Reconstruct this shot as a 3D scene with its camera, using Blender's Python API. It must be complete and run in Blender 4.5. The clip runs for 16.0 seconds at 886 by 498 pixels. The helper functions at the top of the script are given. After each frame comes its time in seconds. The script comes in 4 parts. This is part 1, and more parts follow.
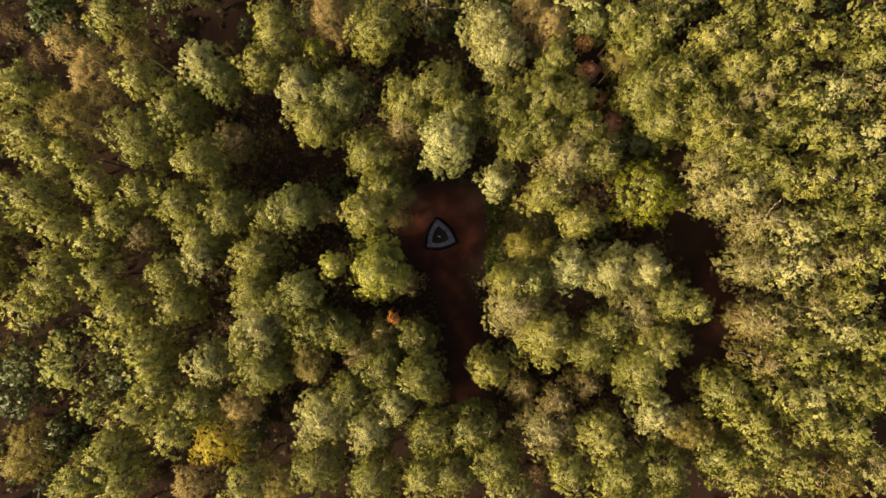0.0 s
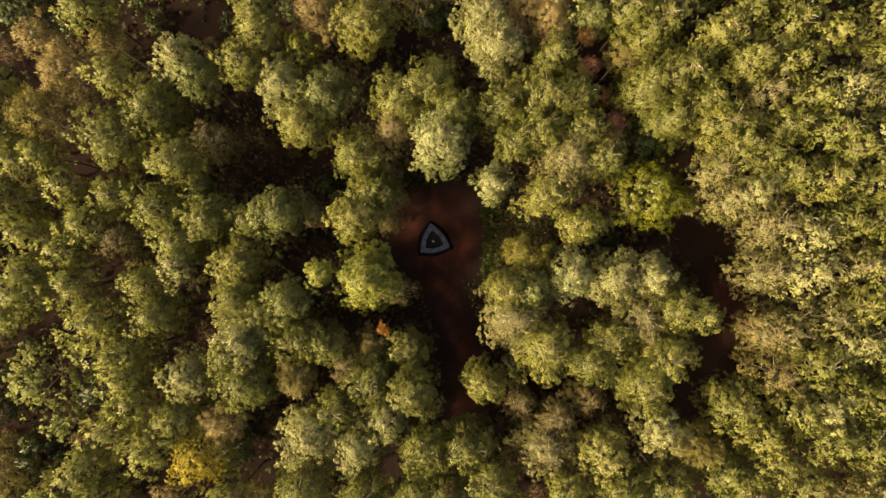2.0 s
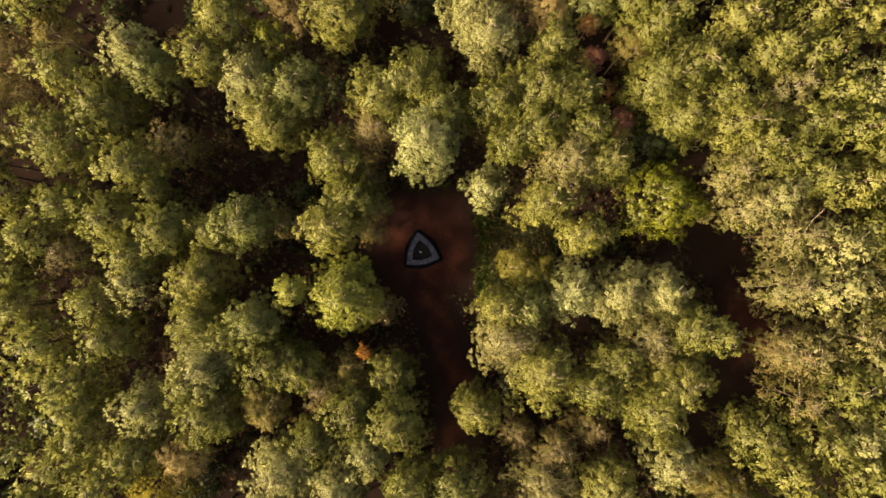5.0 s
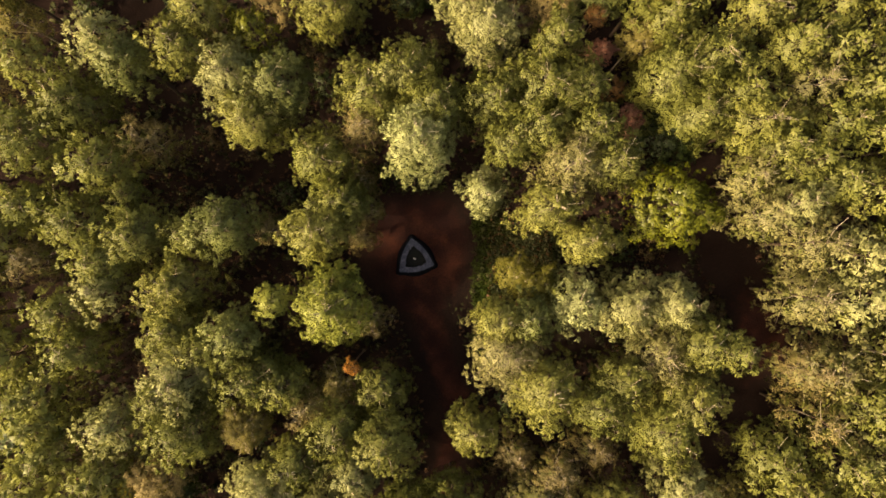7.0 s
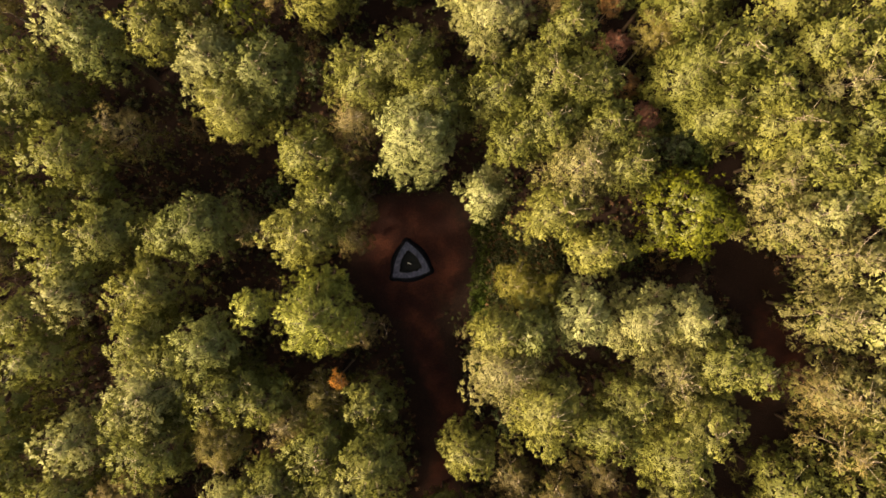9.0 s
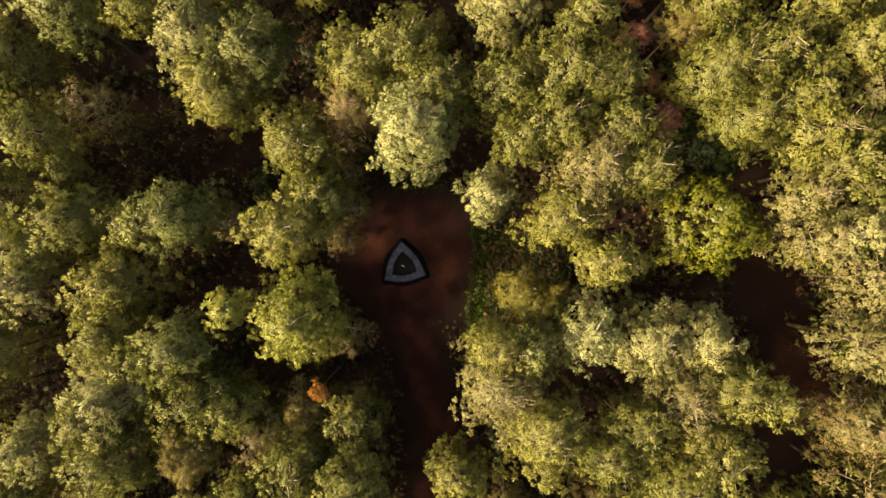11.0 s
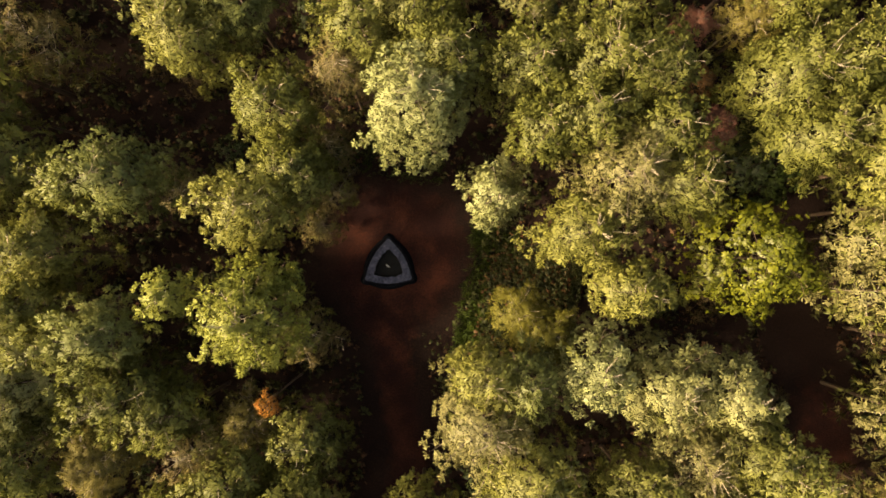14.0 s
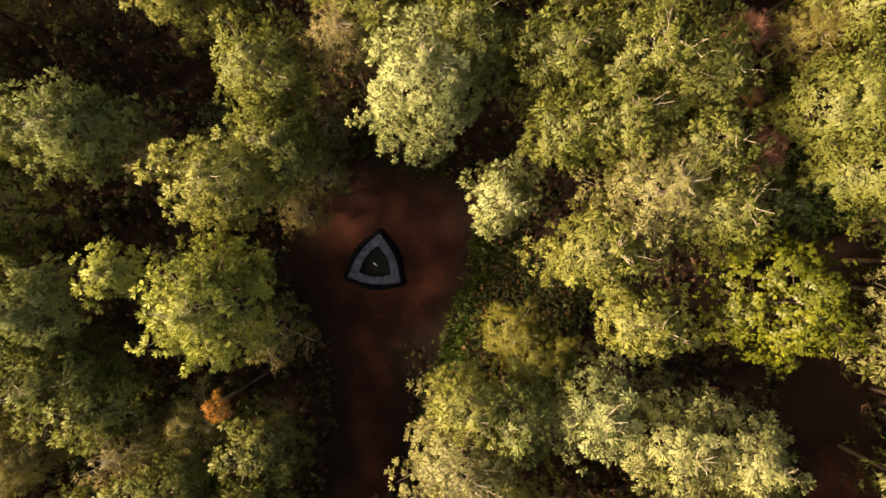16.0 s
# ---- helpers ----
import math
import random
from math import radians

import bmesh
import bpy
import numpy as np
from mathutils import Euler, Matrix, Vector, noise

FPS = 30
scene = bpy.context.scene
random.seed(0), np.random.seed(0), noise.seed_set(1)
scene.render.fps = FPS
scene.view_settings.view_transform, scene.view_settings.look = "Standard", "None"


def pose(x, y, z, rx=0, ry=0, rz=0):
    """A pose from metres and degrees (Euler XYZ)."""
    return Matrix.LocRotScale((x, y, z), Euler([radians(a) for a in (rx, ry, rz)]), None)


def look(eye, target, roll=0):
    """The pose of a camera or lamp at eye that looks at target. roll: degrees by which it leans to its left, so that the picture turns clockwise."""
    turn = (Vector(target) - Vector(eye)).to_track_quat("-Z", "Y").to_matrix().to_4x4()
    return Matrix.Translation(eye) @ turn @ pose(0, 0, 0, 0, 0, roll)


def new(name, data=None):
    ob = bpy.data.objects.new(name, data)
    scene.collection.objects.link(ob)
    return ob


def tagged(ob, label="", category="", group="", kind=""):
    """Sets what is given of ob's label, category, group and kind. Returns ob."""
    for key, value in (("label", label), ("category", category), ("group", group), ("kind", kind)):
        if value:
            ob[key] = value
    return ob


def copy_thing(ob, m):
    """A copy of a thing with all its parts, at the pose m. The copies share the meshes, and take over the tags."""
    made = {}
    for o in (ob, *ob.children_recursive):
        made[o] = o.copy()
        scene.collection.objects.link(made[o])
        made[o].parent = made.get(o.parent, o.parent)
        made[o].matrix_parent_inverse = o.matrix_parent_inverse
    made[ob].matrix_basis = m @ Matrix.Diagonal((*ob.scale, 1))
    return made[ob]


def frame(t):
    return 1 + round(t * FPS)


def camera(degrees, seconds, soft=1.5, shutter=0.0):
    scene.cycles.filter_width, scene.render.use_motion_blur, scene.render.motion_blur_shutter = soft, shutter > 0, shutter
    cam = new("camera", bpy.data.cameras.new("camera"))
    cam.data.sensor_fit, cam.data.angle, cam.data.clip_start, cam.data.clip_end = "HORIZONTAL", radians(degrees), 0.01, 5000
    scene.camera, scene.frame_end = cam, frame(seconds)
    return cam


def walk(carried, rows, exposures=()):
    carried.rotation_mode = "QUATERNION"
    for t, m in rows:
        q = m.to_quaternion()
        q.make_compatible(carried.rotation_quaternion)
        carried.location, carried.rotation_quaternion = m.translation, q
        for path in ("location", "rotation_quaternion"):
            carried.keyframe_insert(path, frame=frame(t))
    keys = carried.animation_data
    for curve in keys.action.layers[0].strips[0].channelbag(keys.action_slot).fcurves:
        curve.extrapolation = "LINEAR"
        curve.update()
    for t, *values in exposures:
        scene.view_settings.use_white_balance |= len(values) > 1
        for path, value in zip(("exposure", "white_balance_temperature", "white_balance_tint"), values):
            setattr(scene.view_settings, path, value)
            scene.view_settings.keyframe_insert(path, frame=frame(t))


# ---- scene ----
cam = camera(72.0, 16.0, soft=1.6)
# seconds, x, y, height over the clearing, turn of the drone
ROWS = [
    (0, 0.358, -1.389, 65.267, 0.000),
    (0.5, 0.465, -1.272, 64.524, 0.002),
    (1, 0.609, -1.133, 63.701, -0.014),
    (1.5, 0.780, -0.976, 62.822, -0.046),
    (2, 0.966, -0.808, 61.907, -0.089),
    (2.5, 1.158, -0.632, 60.973, -0.140),
    (3, 1.350, -0.453, 60.032, -0.193),
    (3.5, 1.536, -0.273, 59.094, -0.243),
    (4, 1.711, -0.095, 58.168, -0.285),
    (5, 2.019, 0.244, 56.362, -0.319),
    (6, 2.263, 0.549, 54.625, -0.245),
    (6.5, 2.361, 0.686, 53.779, -0.152),
    (7, 2.445, 0.811, 52.941, -0.013),
    (7.5, 2.517, 0.925, 52.109, 0.179),
    (8, 2.579, 1.027, 51.275, 0.431),
    (8.5, 2.633, 1.118, 50.436, 0.747),
    (9, 2.682, 1.198, 49.585, 1.135),
    (10, 2.775, 1.330, 47.827, 2.147),
    (11, 2.878, 1.431, 45.969, 3.507),
    (11.5, 2.937, 1.474, 44.998, 4.328),
    (12, 3.002, 1.513, 43.997, 5.248),
    (12.5, 3.073, 1.551, 42.972, 6.270),
    (13, 3.150, 1.590, 41.925, 7.395),
    (13.5, 3.230, 1.631, 40.866, 8.626),
    (14, 3.310, 1.676, 39.804, 9.962),
    (14.5, 3.385, 1.728, 38.753, 11.403),
    (15, 3.452, 1.788, 37.731, 12.948),
    (15.5, 3.500, 1.859, 36.759, 14.594),
    (16, 3.523, 1.943, 35.860, 16.338),
]
walk(cam, [(t, pose(x, y, z, 0, 0, turn)) for t, x, y, z, turn in ROWS], [(0.0, 2.09, 9600, 11), (16.0, 2.28, 9600, 11)])

# ---- light: low autumn sun from the west ----
SUN_AZ, SUN_EL = radians(203), radians(40)
TO_SUN = Vector((math.cos(SUN_AZ) * math.cos(SUN_EL), math.sin(SUN_AZ) * math.cos(SUN_EL), math.sin(SUN_EL)))
world = bpy.data.worlds.new("sky")
scene.world = world
world.use_nodes = True
sky = world.node_tree.nodes.new("ShaderNodeTexSky")
sky.sky_type, sky.sun_disc = "NISHITA", False
sky.dust_density, sky.ozone_density = 5.0, 0.4
sky.sun_elevation, sky.sun_rotation = SUN_EL, math.atan2(TO_SUN.x, TO_SUN.y)
back = world.node_tree.nodes["Background"]
back.inputs["Strength"].default_value = 0.106
world.node_tree.links.new(sky.outputs[0], back.inputs["Color"])
sun = new("sun", bpy.data.lights.new("sun", "SUN"))
sun.data.energy, sun.data.angle, sun.data.color = 3.4, radians(8), (1.0, 0.92, 0.81)
sun.matrix_world = look(TO_SUN * 200, (0, 0, 0))

# ---- materials ----


def material(name, rough=0.8):
    m = bpy.data.materials.new(name)
    m.use_nodes = True
    n = m.node_tree.nodes
    bsdf = n["Principled BSDF"]
    bsdf.inputs["Roughness"].default_value = rough
    bsdf.inputs["Specular IOR Level"].default_value = 0.15
    return m, n, m.node_tree.links, bsdf


def ramp(n, stops):
    r = n.new("ShaderNodeValToRGB")
    while len(r.color_ramp.elements) < len(stops):
        r.color_ramp.elements.new(0.5)
    for e, (p, c) in zip(r.color_ramp.elements, stops):
        e.position, e.color = p, (*c, 1)
    return r


def noise_node(n, l, scale, detail=4, where=None):
    t = n.new("ShaderNodeTexNoise")
    t.inputs["Scale"].default_value, t.inputs["Detail"].default_value = scale, detail
    if where is not None:
        l.new(where, t.inputs["Vector"])
    return t


def foliage(name, dark, mid, light, through_light=0.34, rough=0.5, patch=0.5):
    """Leaves or needles: three colours by tuft, drifting slowly over the crown, partly lit through."""
    m, n, l, bsdf = material(name, rough)
    bsdf.inputs["Specular IOR Level"].default_value = 0.12 if rough > 0.5 else 0.2
    geo, info = n.new("ShaderNodeNewGeometry"), n.new("ShaderNodeObjectInfo")
    slow = noise_node(n, l, patch, 2, geo.outputs["Position"])
    clump = noise_node(n, l, 3.2, 1, geo.outputs["Position"])
    total = None
    for source, weight in ((geo.outputs["Random Per Island"], 0.22), (clump.outputs["Fac"], 0.9), (slow.outputs["Fac"], 0.8), (info.outputs["Random"], 0.3)):
        mix = n.new("ShaderNodeMath")
        mix.operation = "MULTIPLY_ADD"
        l.new(source, mix.inputs[0])
        mix.inputs[1].default_value = weight
        if total is None:
            mix.inputs[2].default_value = -0.62
        else:
            l.new(total, mix.inputs[2])
        total = mix.outputs[0]
    r = ramp(n, [(0.0, dark), (0.45, mid), (1.0, [a * 0.25 + b * 0.75 for a, b in zip(mid, light)])])
    l.new(mix.outputs[0], r.inputs[0])
    l.new(r.outputs[0], bsdf.inputs["Base Color"])
    tr = n.new("ShaderNodeBsdfTranslucent")
    l.new(r.outputs[0], tr.inputs["Color"])
    ms = n.new("ShaderNodeMixShader")
    ms.inputs[0].default_value = through_light
    l.new(bsdf.outputs[0], ms.inputs[1])
    l.new(tr.outputs[0], ms.inputs[2])
    l.new(ms.outputs[0], n["Material Output"].inputs["Surface"])
    return m


def rough_surface(name, stops, scale, fine, bump=0.4, rough=0.9, spread=0.05):
    """Soil, bark or stone: a ramp over slow and fine noise, with relief."""
    m, n, l, bsdf = material(name, rough)
    geo = n.new("ShaderNodeNewGeometry")
    a = noise_node(n, l, scale, 5, geo.outputs["Position"])
    b = noise_node(n, l, fine, 6, geo.outputs["Position"])
    mix = n.new("ShaderNodeMix")
    mix.inputs[0].default_value = 0.4
    l.new(a.outputs["Fac"], mix.inputs[2])
    l.new(b.outputs["Fac"], mix.inputs[3])
    r = ramp(n, stops)
    l.new(mix.outputs[0], r.inputs[0])
    l.new(r.outputs[0], bsdf.inputs["Base Color"])
    bm = n.new("ShaderNodeBump")
    bm.inputs["Strength"].default_value, bm.inputs["Distance"].default_value = bump, spread
    l.new(b.outputs["Fac"], bm.inputs["Height"])
    l.new(bm.outputs[0], bsdf.inputs["Normal"])
    return m


NEEDLES = {
    "olive": foliage("needles_olive", (0.046, 0.053, 0.011), (0.112, 0.118, 0.026), (0.171, 0.166, 0.049)),
    "yellow": foliage("needles_yellow", (0.058, 0.060, 0.011), (0.143, 0.143, 0.032), (0.211, 0.207, 0.074)),
    "pale": foliage("needles_pale", (0.071, 0.078, 0.025), (0.174, 0.176, 0.064), (0.269, 0.256, 0.111)),
    "blue": foliage("needles_blue_green", (0.047, 0.057, 0.015), (0.115, 0.127, 0.036), (0.174, 0.178, 0.066)),
    "bright": foliage("needles_bright", (0.082, 0.094, 0.029), (0.200, 0.212, 0.081), (0.310, 0.315, 0.157)),
    "lime": foliage("needles_lime", (0.076, 0.086, 0.015), (0.182, 0.194, 0.038), (0.265, 0.268, 0.074)),
    "thin": foliage("needles_thin", (0.056, 0.047, 0.016), (0.123, 0.096, 0.034), (0.171, 0.136, 0.052)),
    "thin_yellow": foliage("needles_thin_yellow", (0.062, 0.058, 0.019), (0.143, 0.132, 0.047), (0.207, 0.189, 0.084)),
}
LEAVES = {
    "leaf": foliage("leaves_green", (0.022, 0.030, 0.004), (0.088, 0.096, 0.010), (0.210, 0.205, 0.022), 0.35, 0.4),
    "leafpale": foliage("leaves_pale_green", (0.040, 0.052, 0.012), (0.098, 0.108, 0.028), (0.190, 0.192, 0.062), 0.35, 0.6),
    # darkleaf: green darkened to stand for shade in hollows and under pines
    "darkleaf": foliage("leaves_shaded_green", (0.010, 0.017, 0.004), (0.024, 0.037, 0.008), (0.051, 0.063, 0.013), 0.25, 0.45),
    "yellowleaf": foliage("leaves_autumn_yellow", (0.020, 0.026, 0.004), (0.150, 0.122, 0.010), (0.520, 0.430, 0.085), 0.4, 0.55),
    "gold": foliage("leaves_olive_gold", (0.048, 0.047, 0.008), (0.108, 0.100, 0.018), (0.190, 0.172, 0.040), 0.35, 0.55),
    "tan": foliage("leaves_tan", (0.085, 0.064, 0.024), (0.172, 0.130, 0.050), (0.270, 0.212, 0.092), 0.35, 0.6),
    "brown": foliage("leaves_brown_olive", (0.058, 0.051, 0.012), (0.112, 0.094, 0.024), (0.180, 0.152, 0.044), 0.35, 0.6),
    # dull: brown darkened so that bushes in the gaps look shaded
    "dull": foliage("leaves_shaded_brown", (0.026, 0.018, 0.008), (0.055, 0.038, 0.016), (0.095, 0.066, 0.026), 0.25, 0.7),
    "rust": foliage("leaves_rust", (0.092, 0.044, 0.014), (0.163, 0.082, 0.028), (0.255, 0.145, 0.052), 0.35, 0.6),
    "orange": foliage("leaves_orange", (0.120, 0.046, 0.010), (0.230, 0.092, 0.018), (0.360, 0.175, 0.040), 0.4, 0.6),
    "red": foliage("leaves_dull_red", (0.071, 0.027, 0.018), (0.128, 0.053, 0.034), (0.194, 0.092, 0.056), 0.3, 0.6),
}
BARK = rough_surface("pine_bark", [(0.3, (0.030, 0.020, 0.014)), (0.7, (0.080, 0.052, 0.034))], 3.0, 22.0, 0.6)
TWIG = rough_surface("bare_branch", [(0.3, (0.20, 0.155, 0.11)), (0.7, (0.40, 0.33, 0.25))], 2.0, 25.0, 0.3)
DARK_TWIG = rough_surface("dark_branch", [(0.3, (0.06, 0.04, 0.03)), (0.7, (0.16, 0.11, 0.08))], 2.0, 25.0, 0.3)


def soil():
    """Needle litter, giving way to bare red earth where the mesh's wear is high."""
    m, n, l, bsdf = material("woodland_soil", 0.95)
    bsdf.inputs["Specular IOR Level"].default_value = 0.01
    geo, wear = n.new("ShaderNodeNewGeometry"), n.new("ShaderNodeAttribute")
    wear.attribute_name = "wear"
    slow = noise_node(n, l, 0.45, 4, geo.outputs["Position"])
    patch = noise_node(n, l, 1.6, 5, geo.outputs["Position"])
    fine = noise_node(n, l, 9.0, 6, geo.outputs["Position"])
    # both ramps sit near black: the canopy's shade is put into these colours
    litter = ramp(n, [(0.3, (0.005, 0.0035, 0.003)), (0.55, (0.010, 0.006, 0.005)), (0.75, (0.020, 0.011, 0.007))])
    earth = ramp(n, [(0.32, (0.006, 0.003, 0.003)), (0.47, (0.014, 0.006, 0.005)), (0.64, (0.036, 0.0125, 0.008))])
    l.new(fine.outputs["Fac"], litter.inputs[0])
    tone = n.new("ShaderNodeMix")
    tone.inputs[0].default_value = 0.35
    l.new(slow.outputs["Fac"], tone.inputs[2])
    l.new(fine.outputs["Fac"], tone.inputs[3])
    l.new(tone.outputs[0], earth.inputs[0])
    edge = n.new("ShaderNodeMath")
    edge.operation = "MULTIPLY_ADD"
    l.new(patch.outputs["Fac"], edge.inputs[0])
    edge.inputs[1].default_value = 0.9
    l.new(wear.outputs["Fac"], edge.inputs[2])
    sharp = n.new("ShaderNodeMapRange")
    sharp.inputs[1].default_value, sharp.inputs[2].default_value = 0.62, 1.05
    l.new(edge.outputs[0], sharp.inputs[0])
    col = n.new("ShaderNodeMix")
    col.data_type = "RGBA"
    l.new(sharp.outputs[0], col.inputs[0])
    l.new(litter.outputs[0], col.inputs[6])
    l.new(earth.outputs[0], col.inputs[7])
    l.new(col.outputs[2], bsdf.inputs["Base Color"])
    bm = n.new("ShaderNodeBump")
    bm.inputs["Strength"].default_value, bm.inputs["Distance"].default_value = 0.6, 0.05
    l.new(fine.outputs["Fac"], bm.inputs["Height"])
    l.new(bm.outputs[0], bsdf.inputs["Normal"])
    return m


SOIL = soil()
STONE = rough_surface("grey_coping", [(0.34, (0.010, 0.012, 0.020)), (0.5, (0.028, 0.032, 0.050)), (0.66, (0.062, 0.068, 0.094))], 2.2, 7.0, 0.25, 0.75, 0.01)
BLACK = rough_surface("blackened_sides", [(0.3, (0.0016, 0.0018, 0.0026)), (0.7, (0.004, 0.0045, 0.006))], 2.0, 14.0, 0.3, 1.0, 0.02)
BLACK.node_tree.nodes["Principled BSDF"].inputs["Specular IOR Level"].default_value = 0.03
ASH = rough_surface("charred_ash", [(0.3, (0.002, 0.0022, 0.002)), (0.7, (0.007, 0.0075, 0.007))], 2.0, 16.0, 0.6, 0.95, 0.03)
PAPER = rough_surface("pale_wood", [(0.3, (0.35, 0.34, 0.30)), (0.7, (0.55, 0.53, 0.47))], 6.0, 30.0, 0.2)

# ---- mesh helpers ----


def mesh_from(name, verts, quads=None, tris=None):
    """A mesh from arrays of corners and of faces."""
    me = bpy.data.meshes.new(name)
    verts = np.asarray(verts, np.float32).reshape(-1, 3)
    loops, sizes = [], []
    for f in (quads, tris):
        if f is not None and len(f):
            f = np.asarray(f, np.int32)
            loops.append(f.ravel())
            sizes.append(np.full(len(f), f.shape[1], np.int32))
    loops, sizes = np.concatenate(loops), np.concatenate(sizes)
    me.vertices.add(len(verts))
    me.vertices.foreach_set("co", verts.ravel())
    me.loops.add(len(loops))
    me.loops.foreach_set("vertex_index", loops)
    me.polygons.add(len(sizes))
    me.polygons.foreach_set("loop_start", np.concatenate(([0], np.cumsum(sizes)[:-1])).astype(np.int32))
    me.update(calc_edges=True)
    return me


def piece(name, me, mat, parent=None, label="", smooth=False):
    ob = new(name, me)
    me.materials.append(mat)
    if smooth:
        me.polygons.foreach_set("use_smooth", np.ones(len(me.polygons), bool))
    ob.parent = parent
    return tagged(ob, label)


def tube(points, radii, sides=5):
    """Corners and faces of a tapered branch along the points."""
    p = np.asarray(points, float)
    r = np.asarray(radii, float)
    d = np.gradient(p, axis=0)
    d /= np.linalg.norm(d, axis=1, keepdims=True) + 1e-9
    ref = np.where(np.abs(d[:, 2:3]) > 0.9, [[1.0, 0, 0]], [[0, 0, 1.0]])
    u = np.cross(d, ref)
    u /= np.linalg.norm(u, axis=1, keepdims=True)
    v = np.cross(d, u)
    a = np.arange(sides) * 2 * np.pi / sides
    ring = u[:, None] * np.cos(a)[None, :, None] + v[:, None] * np.sin(a)[None, :, None]
    verts = (p[:, None] + ring * r[:, None, None]).reshape(-1, 3)
    i, j = np.meshgrid(np.arange(len(p) - 1), np.arange(sides), indexing="ij")
    k = (j + 1) % sides
    quads = np.stack([i * sides + j, i * sides + k, (i + 1) * sides + k, (i + 1) * sides + j], -1).reshape(-1, 4)
    return verts, quads


def joined(name, tubes):
    vs, qs, n = [], [], 0
    for v, q in tubes:
        vs.append(v)
        qs.append(q + n)
        n += len(v)
    return mesh_from(name, np.concatenate(vs), np.concatenate(qs))


def unit(v):
    return v / (np.linalg.norm(v, axis=-1, keepdims=True) + 1e-9)


def tuft(rng, blades, length, width, spread):
    """One tuft of narrow blades round its axis z: corners (blades, 4, 3)."""
    a = rng.uniform(0, 2 * np.pi, blades)
    tilt = np.arccos(rng.uniform(math.cos(spread), 1, blades))
    d = np.stack([np.sin(tilt) * np.cos(a), np.sin(tilt) * np.sin(a), np.cos(tilt)], -1)
    side = unit(np.cross(d, unit(rng.normal(size=(blades, 3)))))
    ln = length * rng.uniform(0.75, 1.2, (blades, 1))
    base = d * 0.1 * length
    mid = d * ln * 0.6
    w = width * rng.uniform(0.7, 1.2, (blades, 1)) / 2
    return np.stack([base, mid + side * w, d * ln, mid - side * w], 1)


def needles(rng, count, length, width, spread, fan=False):
    """As tuft, of three-cornered blades: pointed, or widening outwards like a fan."""
    k = tuft(rng, count, length, width, spread)
    root, a, tip, b = k[:, 0], k[:, 1], k[:, 2], k[:, 3]
    if fan:
        return np.stack([root, a + (tip - root) * 0.35, b + (tip - root) * 0.35], 1)
    low = root + (tip - root) * 0.15
    half = (a - b) / 2
    return np.stack([low - half, low + half, tip], 1)


def place_tufts(rng, kinds, points, axes, sizes):
    """Corners and shading directions of tufts set at the points along the axes."""
    n = len(points)
    pick = rng.integers(0, len(kinds), n)
    base = np.stack(kinds)[pick]
    z = unit(axes)
    x = unit(np.cross(z, unit(rng.normal(size=(n, 3)))))
    y = np.cross(z, x)
    rot = np.stack([x, y, z], 1)
    v = np.einsum("nbki,nij->nbkj", base, rot) * sizes[:, None, None, None] + points[:, None, None]
    # blades face outwards, with the rounded shading of their tuft
    out = unit(v - (points - z * 0.12 * sizes[:, None])[:, None, None] + z[:, None, None] * 0.10)
    face = np.cross(v[:, :, 1] - v[:, :, 0], v[:, :, -1] - v[:, :, 0])
    turn = np.einsum("nbi,nbi->nb", face, out.sum(2)) < 0
    v[turn], out[turn] = v[turn][:, ::-1], out[turn][:, ::-1]
    k = v.shape[2]
    return v.reshape(-1, 3), out.reshape(-1, 3), k


def crown_of(name, layers, mats, parent=None, soft=0.93, heart=None, pull=0.75):
    """A mesh of tufts, layer by layer: (rng, tufts, points, axes, sizes, material index); soft: how far the blades shade as rounded clumps."""
    vs, outs, index = [], [], []
    for rng, kinds, points, axes, sizes, slot in layers:
        v, out, k = place_tufts(rng, kinds, np.asarray(points), np.asarray(axes), sizes)
        vs.append(v)
        outs.append(out)
        index.append(np.full(len(v) // k, slot, np.int32))
    v, out, index = np.concatenate(vs), np.concatenate(outs), np.concatenate(index)
    if heart is not None:
        whole = np.array(v) - heart
        out = unit(out + unit(whole) * pull)
    faces = np.arange(len(v)).reshape(-1, k)
    me = mesh_from(name, v, faces if k == 4 else None, faces if k == 3 else None)
    flat = np.repeat(unit(np.cross(v[1::k] - v[0::k], v[k - 1::k] - v[0::k])), k, 0)
    ob = piece(name, me, mats[0], parent, smooth=True)
    for m in mats[1:]:
        me.materials.append(m)
    me.polygons.foreach_set("material_index", index)
    me.normals_split_custom_set_from_vertices(unit(out * soft + flat * (1 - soft)).tolist())
    return ob


_kinds = np.random.default_rng(5)


def clump(count, petals, length, width):
    """A shoot's round brush of needles: blunt fans all over, a few fine points past them."""
    core = needles(_kinds, petals, length * 0.86, width * 1.5, 1.45, True)
    return np.concatenate([core, needles(_kinds, count, length, width, 1.4)])


